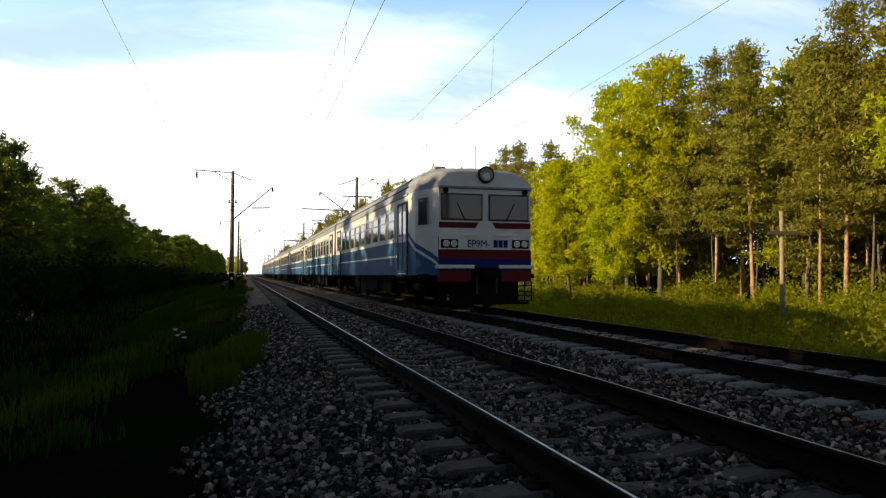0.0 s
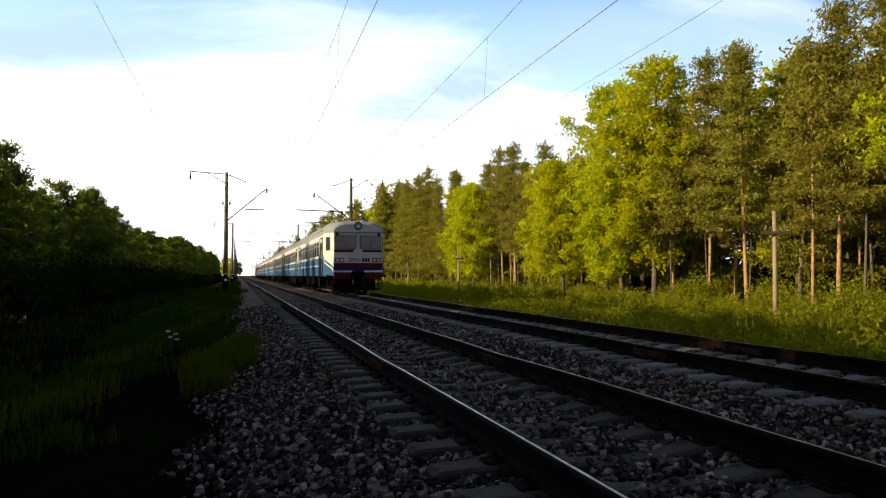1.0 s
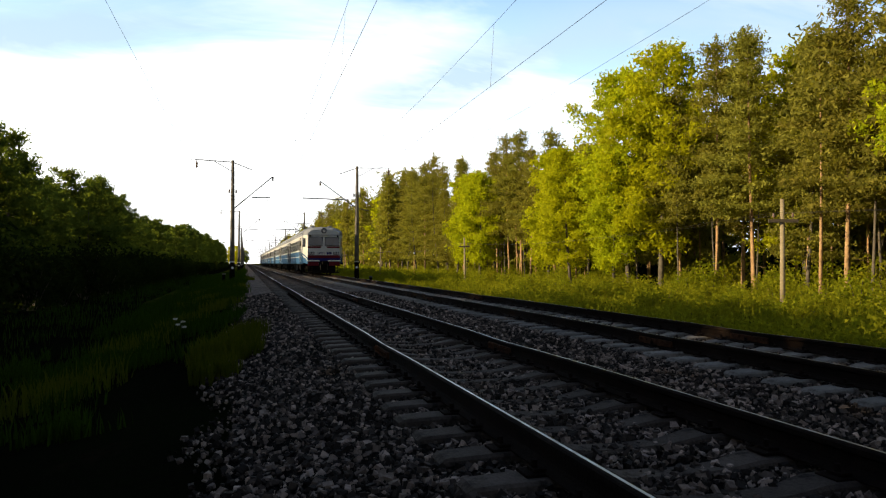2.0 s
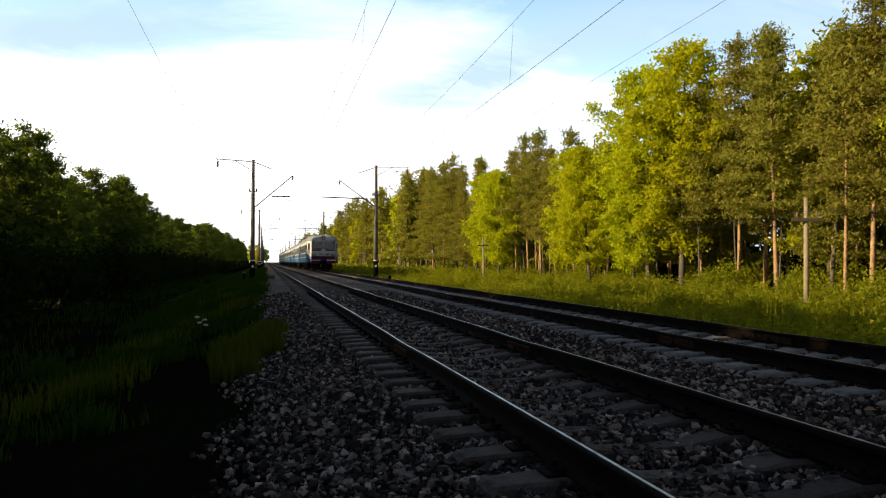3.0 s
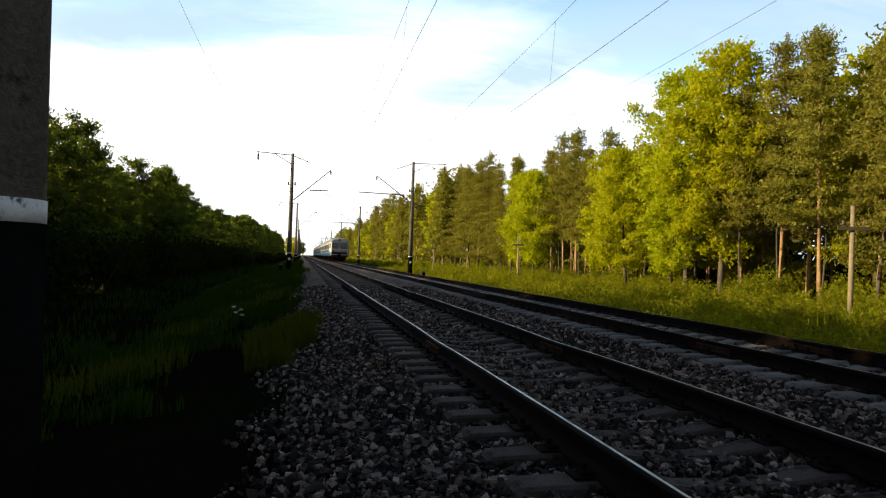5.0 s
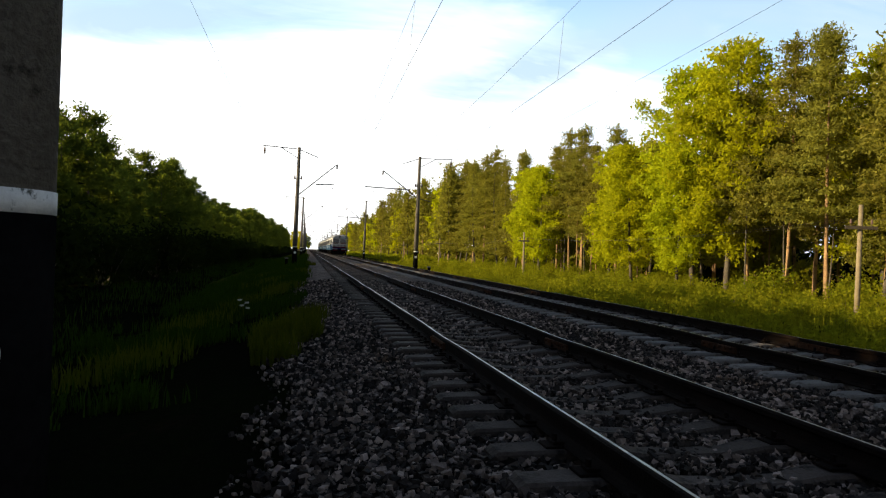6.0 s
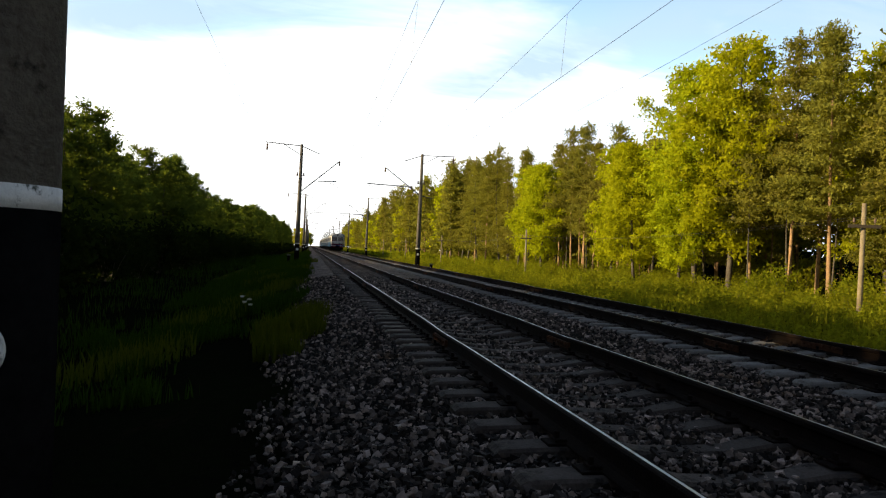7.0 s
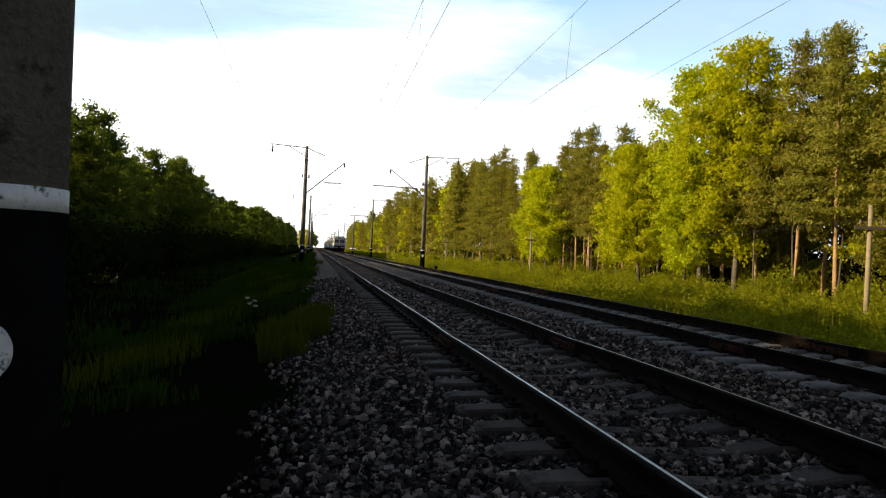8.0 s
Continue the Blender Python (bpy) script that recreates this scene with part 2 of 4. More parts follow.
M_car_red = surface("carriage_red_paint", (0.07, 0.005, 0.010), (0.11, 0.008, 0.014), scale=0.8, grain=12, rough=0.6, spec=0.1, bump=0.04)
M_car_roof = surface("carriage_grey_roof", (0.15, 0.165, 0.195), (0.25, 0.265, 0.30), scale=0.8, grain=12, rough=0.7, spec=0.15, bump=0.1, wear=((0.08, 0.075, 0.07), 0.62))
M_under = surface("underframe_grime", (0.003, 0.003, 0.0035), (0.008, 0.007, 0.0065), scale=2, grain=20, rough=0.9, spec=0.04, bump=0.4)
M_glass = glassy("carriage_glass", (0.028, 0.036, 0.055))
M_rubber = surface("window_rubber", (0.01, 0.01, 0.01), (0.02, 0.02, 0.02), rough=0.7, bump=0.1)
M_lens = glassy("lamp_lens", (0.30, 0.30, 0.29), 0.12)
M_chrome = surface("lamp_rim", (0.3, 0.3, 0.3), (0.5, 0.5, 0.5), rough=0.3, metal=0.8, bump=0.05)
M_tuft = leafy("yellowing_grass", (0.028, 0.045, 0.004), (0.075, 0.082, 0.007), (0.09, 0.11, 0.006), 0.35)
M_bar = surface("dark_old_timber", (0.03, 0.024, 0.016), (0.07, 0.055, 0.035), scale=1.5, grain=30, rough=0.9, bump=0.5)
M_petal = leafy("white_petals", (0.55, 0.55, 0.5), (0.75, 0.75, 0.7), (0.5, 0.5, 0.45), 0.3)
M_concrete_new = surface("newer_sleeper_concrete", (0.12, 0.11, 0.10), (0.24, 0.22, 0.20), scale=2.5, grain=45, bump=0.5, spec=0.1, wear=((0.06, 0.05, 0.042), 0.57), by_object=0.4)
M_weed = leafy("weed_leaves", (0.06, 0.085, 0.006), (0.25, 0.25, 0.014), (0.38, 0.39, 0.014), 0.42)


# ---- mesh tools ----
def mesh_from(name, verts, faces, materials, face_mats=None, smooth=False):
    me = bpy.data.meshes.new(name)
    me.from_pydata([tuple(v) for v in verts], [], [tuple(f) for f in faces])
    for m in materials if isinstance(materials, (list, tuple)) else [materials]:
        me.materials.append(m)
    if face_mats is not None:
        me.polygons.foreach_set("material_index", np.asarray(face_mats, dtype=np.int32))
    if smooth:
        me.polygons.foreach_set("use_smooth", np.ones(len(me.polygons), dtype=bool))
    me.update()
    return me


def thing(name, label, category, group="", kind="", at=(0, 0, 0)):
    ob = new(name)
    ob.location = at
    ob.empty_display_size = 0.2
    return tagged(ob, label, category, group, kind)


def hang(name, me, parent, label="", m=None):
    """Links a mesh as one part under a thing or a part."""
    ob = new(name, me)
    ob.parent = parent
    if m is not None:
        ob.matrix_basis = m
    return tagged(ob, label) if label else ob


def part(name, bm, material, parent, label="", smooth=False):
    me = bpy.data.meshes.new(name)
    bm.to_mesh(me)
    bm.free()
    me.materials.append(material)
    if smooth:
        me.polygons.foreach_set("use_smooth", np.ones(len(me.polygons), dtype=bool))
    return hang(name, me, parent, label)


def box(bm, x0, x1, y0, y1, z0, z1, bevel=0.0):
    r = bmesh.ops.create_cube(bm, size=1.0, matrix=Matrix.Translation(((x0 + x1) / 2, (y0 + y1) / 2, (z0 + z1) / 2))
                              @ Matrix.Diagonal((abs(x1 - x0), abs(y1 - y0), abs(z1 - z0), 1)))
    if bevel:
        edges = list({e for v in r["verts"] for e in v.link_edges})
        bmesh.ops.bevel(bm, geom=edges, offset=bevel, segments=2, affect="EDGES", profile=0.6)
    return r["verts"]


def rod(bm, a, b, r0, r1=None, seg=8):
    """A tapered rod from a to b."""
    a, b = Vector(a), Vector(b)
    d = b - a
    m = Matrix.Translation((a + b) / 2) @ d.to_track_quat("Z", "Y").to_matrix().to_4x4()
    bmesh.ops.create_cone(bm, cap_ends=True, segments=seg, radius1=r0, radius2=r0 if r1 is None else r1, depth=d.length, matrix=m)


def boxed(*args, bevel=0.0):
    bm = bmesh.new()
    box(bm, *args, bevel=bevel)
    return bm


def rodded(a, b, r0, r1=None, seg=8):
    bm = bmesh.new()
    rod(bm, a, b, r0, r1, seg)
    return bm


# ---- ground: an embankment between two woods; rail heads lie at z = 0 ----
C1, C2, HALF = 2.49, 6.46, 0.795
PROFILE = [(-4000, -1.6), (-60, -1.6), (-14, -1.55), (-5, -1.35), (-2.6, -0.95), (-1.4, -0.66), (-0.5, -0.50), (0.2, -0.395), (0.95, -0.285), (1.3, -0.264),
           (8.0, -0.264), (8.5, -0.36), (9.6, -0.62), (10.6, -0.95), (14, -1.1), (24, -0.95), (60, -0.8), (4000, -0.8)]


def lump(x, y, s=1.0):
    return noise.noise(Vector((x * s, y * s, 3.7)))


def ground_z(x, y):
    z = float(np.interp(x, [p[0] for p in PROFILE], [p[1] for p in PROFILE]))
    rough = 0.0 if 0.4 < x < 8.6 else 1.0
    return z + rough * (0.06 * lump(x, y, 0.5) + 0.03 * lump(x, y, 1.7))


def build_ground():
    xs = [-4000, -1500, -500, -150, -60, -35, -22, -14, -10, -8] + [-7 + 0.5 * i for i in range(41)] + [14, 15, 16, 18, 20, 22, 24, 27, 30, 36, 45, 60, 150, 500, 1500, 4000]
    ys = [-4000, -1000, -200, -60, -30, -15, -8] + [-4 + 0.6 * i for i in range(90)] + [51 + 3 * i for i in range(40)] + [180, 220, 300, 420, 600, 900, 1500, 4000]
    verts = [(x, y, ground_z(x, y) - 0.02) for y in ys for x in xs]
    n = len(xs)
    faces = [(j * n + i, j * n + i + 1, (j + 1) * n + i + 1, (j + 1) * n + i) for j in range(len(ys) - 1) for i in range(n - 1)]
    # beyond y 45 a lighter meadow colour replaces the shade-dark soil
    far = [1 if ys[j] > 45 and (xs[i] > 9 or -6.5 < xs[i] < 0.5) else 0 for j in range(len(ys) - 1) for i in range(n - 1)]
    tagged(new("ground", mesh_from("ground", verts, faces, [M_soil_shade, M_meadow], far, smooth=True)),
           "earth ground with moss and short grass, soil darkened as shade", "ground", kind="structure")
    # ballast bed lying on the ground
    xs = [-0.30, -0.1, 0.15, 0.4, 0.7, 1.0, 1.3] + [1.6 + 0.4 * i for i in range(16)] + [8.0, 8.3, 8.6, 9.0, 9.4, 9.8]
    ys = [-30, -15, -8] + [-4 + 0.3 * i for i in range(160)] + [45 + 1.5 * i for i in range(60)] + [140, 170, 220, 320, 500, 800, 1200]
    verts = []
    for y in ys:
        for k, x in enumerate(xs):
            edge = 0.35 * lump(x, y, 0.5) + 0.15 * lump(x, y, 2.3) if k in (0, len(xs) - 1) else 0
            drop = -0.10 if k in (0, len(xs) - 1) else 0.018 + 0.022 * lump(x, y, 2.6) + 0.012 * lump(x, y, 7.0)
            verts.append((x + edge, y, ground_z(x, y) + drop))
    n = len(xs)
    faces = [(j * n + i, j * n + i + 1, (j + 1) * n + i + 1, (j + 1) * n + i) for j in range(len(ys) - 1) for i in range(n - 1)]
    # dark gap shade near, lightened stone colour far, mixed at random between
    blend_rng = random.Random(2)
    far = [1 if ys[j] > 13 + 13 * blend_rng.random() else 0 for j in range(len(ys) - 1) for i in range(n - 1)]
    tagged(new("ballast_bed", mesh_from("ballast_bed", verts, faces, [M_bed_gap_shade, M_bed_far_haze], far, smooth=True)),
           "crushed-stone ballast bed under two tracks, near part darkened as gap shade", "ballast", kind="structure")


build_ground()


# ---- tracks ----
JOINTS = [8.7 + 12.5 * i for i in range(10)]


def rail_profile(c):
    half = [(0.075, -0.180), (0.075, -0.169), (0.022, -0.150), (0.010, -0.130), (0.010, -0.055), (0.036, -0.043), (0.0375, -0.014), (0.028, -0.005), (0.010, 0.0)]
    return [(c + x, z) for x, z in half] + [(c - x, z) for x, z in reversed(half)]


def dip(y, y0):
    """Rails sag a little at their joints."""
    near = min(abs(y - j) for j in JOINTS)
    return -0.020 * max(0.0, 1 - near / 2.2) ** 2 + 0.004 * lump(y0, y, 0.35)


def build_rail(c, key, parent, label):
    ys = [-20, -10] + [-5 + 0.5 * i for i in range(120)] + [55 + 5 * i for i in range(25)] + [190, 260, 400, 700, 1200]
    pts = rail_profile(0.0)
    n = len(pts)
    verts = [(c + x + 0.006 * lump(y, key, 0.2), y, z + dip(y, key)) for y in ys for x, z in pts]
    faces, mats = [], []
    for j in range(len(ys) - 1):
        for i in range(n):
            k = (i + 1) % n
            faces.append((j * n + i, j * n + k, (j + 1) * n + k, (j + 1) * n + i))
            mats.append(1 if i == 8 else 0)
    rail = hang("rail", mesh_from("rail", verts, faces, [M_rail_side, M_rail_top], mats), parent, label)
    for y in JOINTS[:6]:
        bm = bmesh.new()
        for s in (-1, 1):
            box(bm, c + s * 0.012, c + s * 0.045, y - 0.40, y + 0.40, -0.140 + dip(y, key), -0.052 + dip(y, key), 0.006)
            for q in (-0.32, -0.19, -0.06, 0.06, 0.19, 0.32):
                rod(bm, (c + s * 0.04, y + q, -0.096), (c + s * 0.075, y + q, -0.096), 0.019, seg=6)
        part("joint_bar", bm, M_rust, rail, "rusty bolted joint bar")
    return rail


def sleeper_mesh(mat):
    """A concrete sleeper 2.7 m long: high seats under the rails, sunk middle, chamfered sides, crowned ends."""
    sec = [(-1.35, -0.215, 0.115), (-1.31, -0.188, 0.125), (-1.05, -0.180, 0.135), (-0.55, -0.180, 0.135), (-0.32, -0.222, 0.105), (0, -0.232, 0.10),
           (0.32, -0.222, 0.105), (0.55, -0.180, 0.135), (1.05, -0.180, 0.135), (1.31, -0.188, 0.125), (1.35, -0.215, 0.115)]
    verts, faces = [], []
    for x, top, w in sec:
        verts += [(x, -w, -0.36), (x, -w * 0.93, top - 0.018), (x, -w * 0.78, top), (x, w * 0.78, top), (x, w * 0.93, top - 0.018), (x, w, -0.36)]
    for i in range(len(sec) - 1):
        for k in range(5):
            faces.append((i * 6 + k, i * 6 + k + 1, i * 6 + 7 + k, i * 6 + 6 + k))
    faces += [(5, 4, 3, 2, 1, 0), tuple(range(len(verts) - 6, len(verts)))]
    return mesh_from("sleeper", verts, faces, mat)


def fastening_mesh():
    """Base plate, two clips and two bolts on one rail seat."""
    bm = bmesh.new()
    box(bm, -0.19, 0.19, -0.08, 0.08, -0.186, -0.168, 0.004)
    for s in (-1, 1):
        box(bm, s * 0.055, s * 0.135, -0.05, 0.05, -0.168, -0.148, 0.005)
        rod(bm, (s * 0.11, 0, -0.16), (s * 0.11, 0, -0.105), 0.018, seg=6)
    me = bpy.data.meshes.new("fastening")
    bm.to_mesh(me)
    bm.free()
    me.materials.append(M_rail_side)
    return me


def build_tracks():
    fa = fastening_mesh()
    for c, phase, mat, label in ((C1, 3.68, M_concrete, "railway track of rusty rails on dirty concrete sleepers"), (C2, 4.82, M_concrete_new, "railway track of rusty rails on pale concrete sleepers")):
        sl = sleeper_mesh(mat)
        track = thing("railway_track", label, "track", "railway tracks", "structure")
        for s in (-1, 1):
            build_rail(c + s * HALF, c * 7 + s, track, "rusty rail with a bright worn head")
        rng = random.Random(int(c * 100))
        far_v, far_f = [], []
        for k in range(-14, 1300):
            y = phase + 0.55 * k
            turn = pose(c + rng.uniform(-0.025, 0.025), y + rng.uniform(-0.03, 0.03), rng.uniform(-0.012, 0.006), 0, rng.uniform(-0.3, 0.3), rng.uniform(-1, 1))
            if k < 150:
                hang("sleeper", sl, track, m=turn)
                if k < 44:
                    for s in (-1, 1):
                        hang("fastening", fa, track, m=pose(c + s * HALF, y, 0))
            else:
                n = len(far_v)
                far_v += [turn @ Vector((x, w, -0.19)) for x, w in ((-1.35, -0.12), (1.35, -0.12), (1.35, 0.12), (-1.35, 0.12))]
                far_v += [turn @ Vector((x, w, -0.36)) for x, w in ((-1.35, -0.12), (1.35, -0.12), (1.35, 0.12), (-1.35, 0.12))]
                far_f += [(n, n + 1, n + 2, n + 3), (n, n + 4, n + 5, n + 1), (n + 2, n + 6, n + 7, n + 3), (n + 1, n + 5, n + 6, n + 2), (n + 3, n + 7, n + 4, n)]
        tagged(hang("distant_sleepers", mesh_from("distant_sleepers", far_v, far_f, mat), track), kind="stuff")


build_tracks()


# ---- overhead line: concrete poles in two rows, brackets, wires ----
POLE_L, POLE_R = -1.10, 9.62
POLE_Y0, POLE_STEP = 2.62, 58.6
WIRE_Z, MESS_Z, FEED_Z = 5.75, 8.15, 9.05


def tube(bm, z0, z1, r0, r1, seg=24):
    rod(bm, (0, 0, z0), (0, 0, z1), r0, r1, seg)


def build_pole(side, reach, name_label):
    """A tapered spun-concrete pole. side: +1 when the tracks lie towards +x. Parts: shaft, paint bands, plate, brackets, insulators."""
    p = thing("catenary_pole", name_label, "catenary pole", "catenary poles")
    r = lambda z: 0.225 - 0.0095 * (z + 1)
    bm = bmesh.new()
    tube(bm, -1.0, 9.75, r(-1), r(9.75), 28)
    part("shaft", bm, M_post_conc, p, smooth=True)
    bm = bmesh.new()
    tube(bm, -0.62, 1.10, r(-0.62) + 0.003, r(1.10) + 0.003, 28)
    part("black_base", bm, M_black, p, "black painted foot", True)
    bm = bmesh.new()
    tube(bm, 1.10, 1.18, r(1.1) + 0.004, r(1.18) + 0.004, 28)
    part("white_band", bm, M_white, p, "chipped white painted band", True)
    # round plate painted on the side that faces along the track
    bm = bmesh.new()
    a = radians(-83 if side > 0 else -97)
    d = Vector((math.cos(a), math.sin(a), 0))
    rod(bm, d * 0.195 + Vector((0, 0, 0.64)), d * 0.224 + Vector((0, 0, 0.64)), 0.108, seg=32)
    part("round_plate", bm, M_white, p, "round white painted plate")
    # collar clamps
    for z in (6.45, 6.75, 4.55):
        bm = bmesh.new()
        tube(bm, z - 0.04, z + 0.04, r(z) + 0.03, r(z) + 0.03, 16)
        box(bm, -0.12, 0.12, -r(z) - 0.09, r(z) + 0.09, z - 0.03, z + 0.03)
        part("clamp", bm, M_steel, p)
    # slanted cantilever that carries the messenger wire
    foot = 5.70 if side > 0 else 6.05
    tip = Vector((side * reach, 0, 8.50 if side > 0 else 8.30))
    part("cantilever", rodded((side * 0.15, 0, foot), tip, 0.05, 0.04), M_steel, p)
    ins = bmesh.new()
    for k in range(4):
        rod(ins, tip + Vector((0, 0, -0.06 - 0.09 * k)), tip + Vector((0, 0, -0.13 - 0.09 * k)), 0.10, 0.06, 10)
    part("insulator", ins, M_ceram, p)
    # registration arm for the contact wire
    z0 = 6.65 if side > 0 else 6.70
    inner, outer = (1.55, 3.1) if side > 0 else (0.75, 4.85)
    part("register_arm", rodded((side * inner, 0, z0), (side * outer, 0, z0 + 0.06), 0.05), M_steel, p)
    arm = bmesh.new()
    a0 = 2.3 if side > 0 else outer
    pts = [Vector((side * (a0 + (q if side > 0 else -q)), 0, z0 - 0.10 - 0.42 * (q / 1.05) ** 2)) for q in (0, 0.35, 0.7, 1.05)]
    for u, v in zip(pts, pts[1:]):
        rod(arm, u, v, 0.018)
    part("steady_arm", arm, M_steel, p)
    if side < 0:
        part("short_arm", rodded((0.1, 0, 5.95), (1.1, 0, 5.75), 0.04), M_steel, p)
    for q in (-1, 1):
        part("bell_insulator", rodded((q * 0.28, 0, 7.0), (q * 0.28, 0, 7.3), 0.09, 0.05, 10), M_ceram, p)
        part("insulator_arm", rodded((q * 0.1, 0, 7.05), (q * 0.3, 0, 7.05), 0.02), M_steel, p)
    # arm on the field side that carries the feeder
    top = bmesh.new()
    rod(top, (side * 0.1, 0, 9.60), (-side * 3.05, 0, 9.72), 0.04)
    rod(top, (-side * 1.55, 0, 9.66), (-side * 0.12, 0, 8.85), 0.03)
    part("field_arm", top, M_steel, p)
    part("stay", rodded((side * 0.12, 0, 9.55), (side * 1.6, 0, 9.0), 0.035), M_steel, p)
    ins = bmesh.new()
    rod(ins, (-side * 2.9, 0, 9.72), (-side * 2.9, 0, 9.45), 0.035)
    for k in range(4):
        rod(ins, (-side * 2.9, 0, 9.52 - 0.12 * k), (-side * 2.9, 0, 9.40 - 0.12 * k), 0.10, 0.06, 10)
    part("insulator", ins, M_ceram, p)
    return p


def build_poles():
    left = build_pole(1, 3.3, "grey concrete catenary pole with black foot and chipped white band")
    right = build_pole(-1, 3.3, "tall concrete catenary pole with slanted steel bracket")
    rng = random.Random(5)
    for k in range(10):
        lean = (rng.uniform(-0.5, 0.5), rng.uniform(-0.5, 0.5)) if k else (0, 0)
        ml = pose(POLE_L, POLE_Y0 + POLE_STEP * k, 0, lean[0], lean[1], 0)
        mr = pose(POLE_R, POLE_Y0 + 0.8 + POLE_STEP * k, 0, -lean[0], lean[1], 0)
        if k == 0:
            left.matrix_basis, right.matrix_basis = ml, mr
        else:
            copy_thing(left, ml)
            copy_thing(right, mr)


build_poles()


def wire(name, pts, radius, label, mat=None):
    cu = bpy.data.curves.new(name, "CURVE")
    cu.dimensions, cu.bevel_depth, cu.bevel_resolution = "3D", radius, 1
    sp = cu.splines.new("POLY")
    sp.points.add(len(pts) - 1)
    for q, p in zip(sp.points, pts):
        q.co = (*p, 1)
    cu.materials.append(mat or M_wire)
    dg = bpy.data.objects.new(name, cu)
    me = bpy.data.meshes.new_from_object(dg)
    bpy.data.objects.remove(dg)
    return me


def build_wires():
    ends = [POLE_Y0 + POLE_STEP * k for k in range(-1, 10)]

    def run(x, z, sag, zig=0.0):
        pts = []
        for k in range(len(ends) - 1):
            for i in range(8):
                f = i / 8
                zz = zig * ((-1) ** k) * (1 - 2 * f)
                pts.append((x + zz, ends[k] + POLE_STEP * f, z - sag * 4 * f * (1 - f)))
        return pts
    for c in (C1, C2):
        line = thing("overhead_wire", "thin dark contact wire hung from a messenger wire over the track", "overhead wire", "overhead wires")
        side = -1 if c == C1 else 1
        low, high = run(c - 0.1, WIRE_Z, 0.05, 0.22), run(c - 0.1, MESS_Z, 1.0)
        hang("contact_wire", wire("contact_wire", low, 0.0055, ""), line)
        hang("messenger_wire", wire("messenger_wire", high, 0.005, ""), line)
        for k in range(1, len(low), 1):
            if k % 8 in (2, 5) and low[k][1] < 250:
                part("dropper", rodded(low[k], high[k], 0.004, seg=4), M_wire, line)
    for x, sag in ((POLE_L - 2.9, 0.3), (POLE_R + 2.9, 0.9)):
        line = thing("feeder_wire", "thin dark feeder wire along the pole tops", "overhead wire", "overhead wires")
        hang("wire", wire("wire", run(x, FEED_Z, sag), 0.006, ""), line)


build_wires()


def build_posts():
    """Old telegraph posts at the wood's edge, a crossbar with two pin insulators each."""
    def one():
        p = thing("telegraph_post", "weathered pale wooden post with a short crossbar, in tall grass", "post", "telegraph posts")
        bm = bmesh.new()
        rod(bm, (0, 0, -0.8), (0, 0, 4.35), 0.10, 0.072, 12)
        part("pole", bm, M_timber, p, smooth=True)
        part("crossbar", boxed(-0.50, 0.50, -0.15, -0.07, 3.50, 3.62, bevel=0.01), M_bar, p)
        for s in (-1, 1):
            bm = bmesh.new()
            rod(bm, (s * 0.32, -0.1, 3.6), (s * 0.32, -0.1, 3.74), 0.012)
            rod(bm, (s * 0.32, -0.1, 3.70), (s * 0.32, -0.1, 3.84), 0.045, 0.03, 10)
            part("pin_insulator", bm, M_ceram, p)
        return p
    first = one()
    for k, (x, y) in enumerate(((18.4, 20.4), (18.9, 59), (18.4, 97), (18.5, 135), (18.3, 175))):
        m = pose(x, y, -1.08, 0, (0.4, -0.8, 1, 0, 0.5)[k], -25)
        if k == 0:
            first.matrix_basis = m
        else:
            copy_thing(first, m)
    line = thing("telegraph_wire", "two sagging thin wires between wooden posts", "wire")
    for s in (-1, 1):
        pts = []
        for k in range(-1, 5):
            for i in range(8):
                f = i / 8
                pts.append((18.5 + s * 0.32, 20.6 + 38.4 * (k + f), 2.78 - 0.5 * 4 * f * (1 - f)))
        hang("wire", wire("wire", pts, 0.004, ""), line)


build_posts()


def build_markers():
    """Low dark equipment posts beside the tracks."""
    for x, y, h in ((-1.75, 60.6, 0.95), (10.9, 62.0, 0.8)):
        p = thing("marker_post", "low dark metal equipment post beside the track", "post", "marker posts")
        part("post_body", boxed(-0.12, 0.12, -0.12, 0.12, -0.5, h - 0.12, bevel=0.02), M_black, p)
        part("cap", boxed(-0.15, 0.15, -0.15, 0.15, h - 0.12, h, bevel=0.03), M_steel, p)
        p.matrix_basis = pose(x, y, ground_z(x, y))


build_markers()


# ---- the train: carriages with their rear end at y = 0, rail head at z = 0 ----
CAR_L, HALF_W = 19.6, 1.74
SPEED_ROWS = [(0.0, 18.2), (1.0, 38.8), (1.5, 49.3), (3.0, 80.8), (4.5, 113.0), (6.0, 145.0), (7.0, 166.5), (8.0, 188.0)]


def loft(sections, mats, face_mat, cap=True):
    """Skin over rings of equal length; face_mat(j, i) picks the slot."""
    n = len(sections[0])
    verts = [v for s in sections for v in s]
    faces, fm = [], []
    for j in range(len(sections) - 1):
        for i in range(n - 1):
            faces.append((j * n + i, (j + 1) * n + i, (j + 1) * n + i + 1, j * n + i + 1))
            fm.append(face_mat(j, i))
    if cap:
        faces += [tuple(range(n)), tuple(range(len(verts) - 1, len(verts) - n - 1, -1))]
        fm += [0, 0]
    return mesh_from("skin", verts, faces, mats, fm)


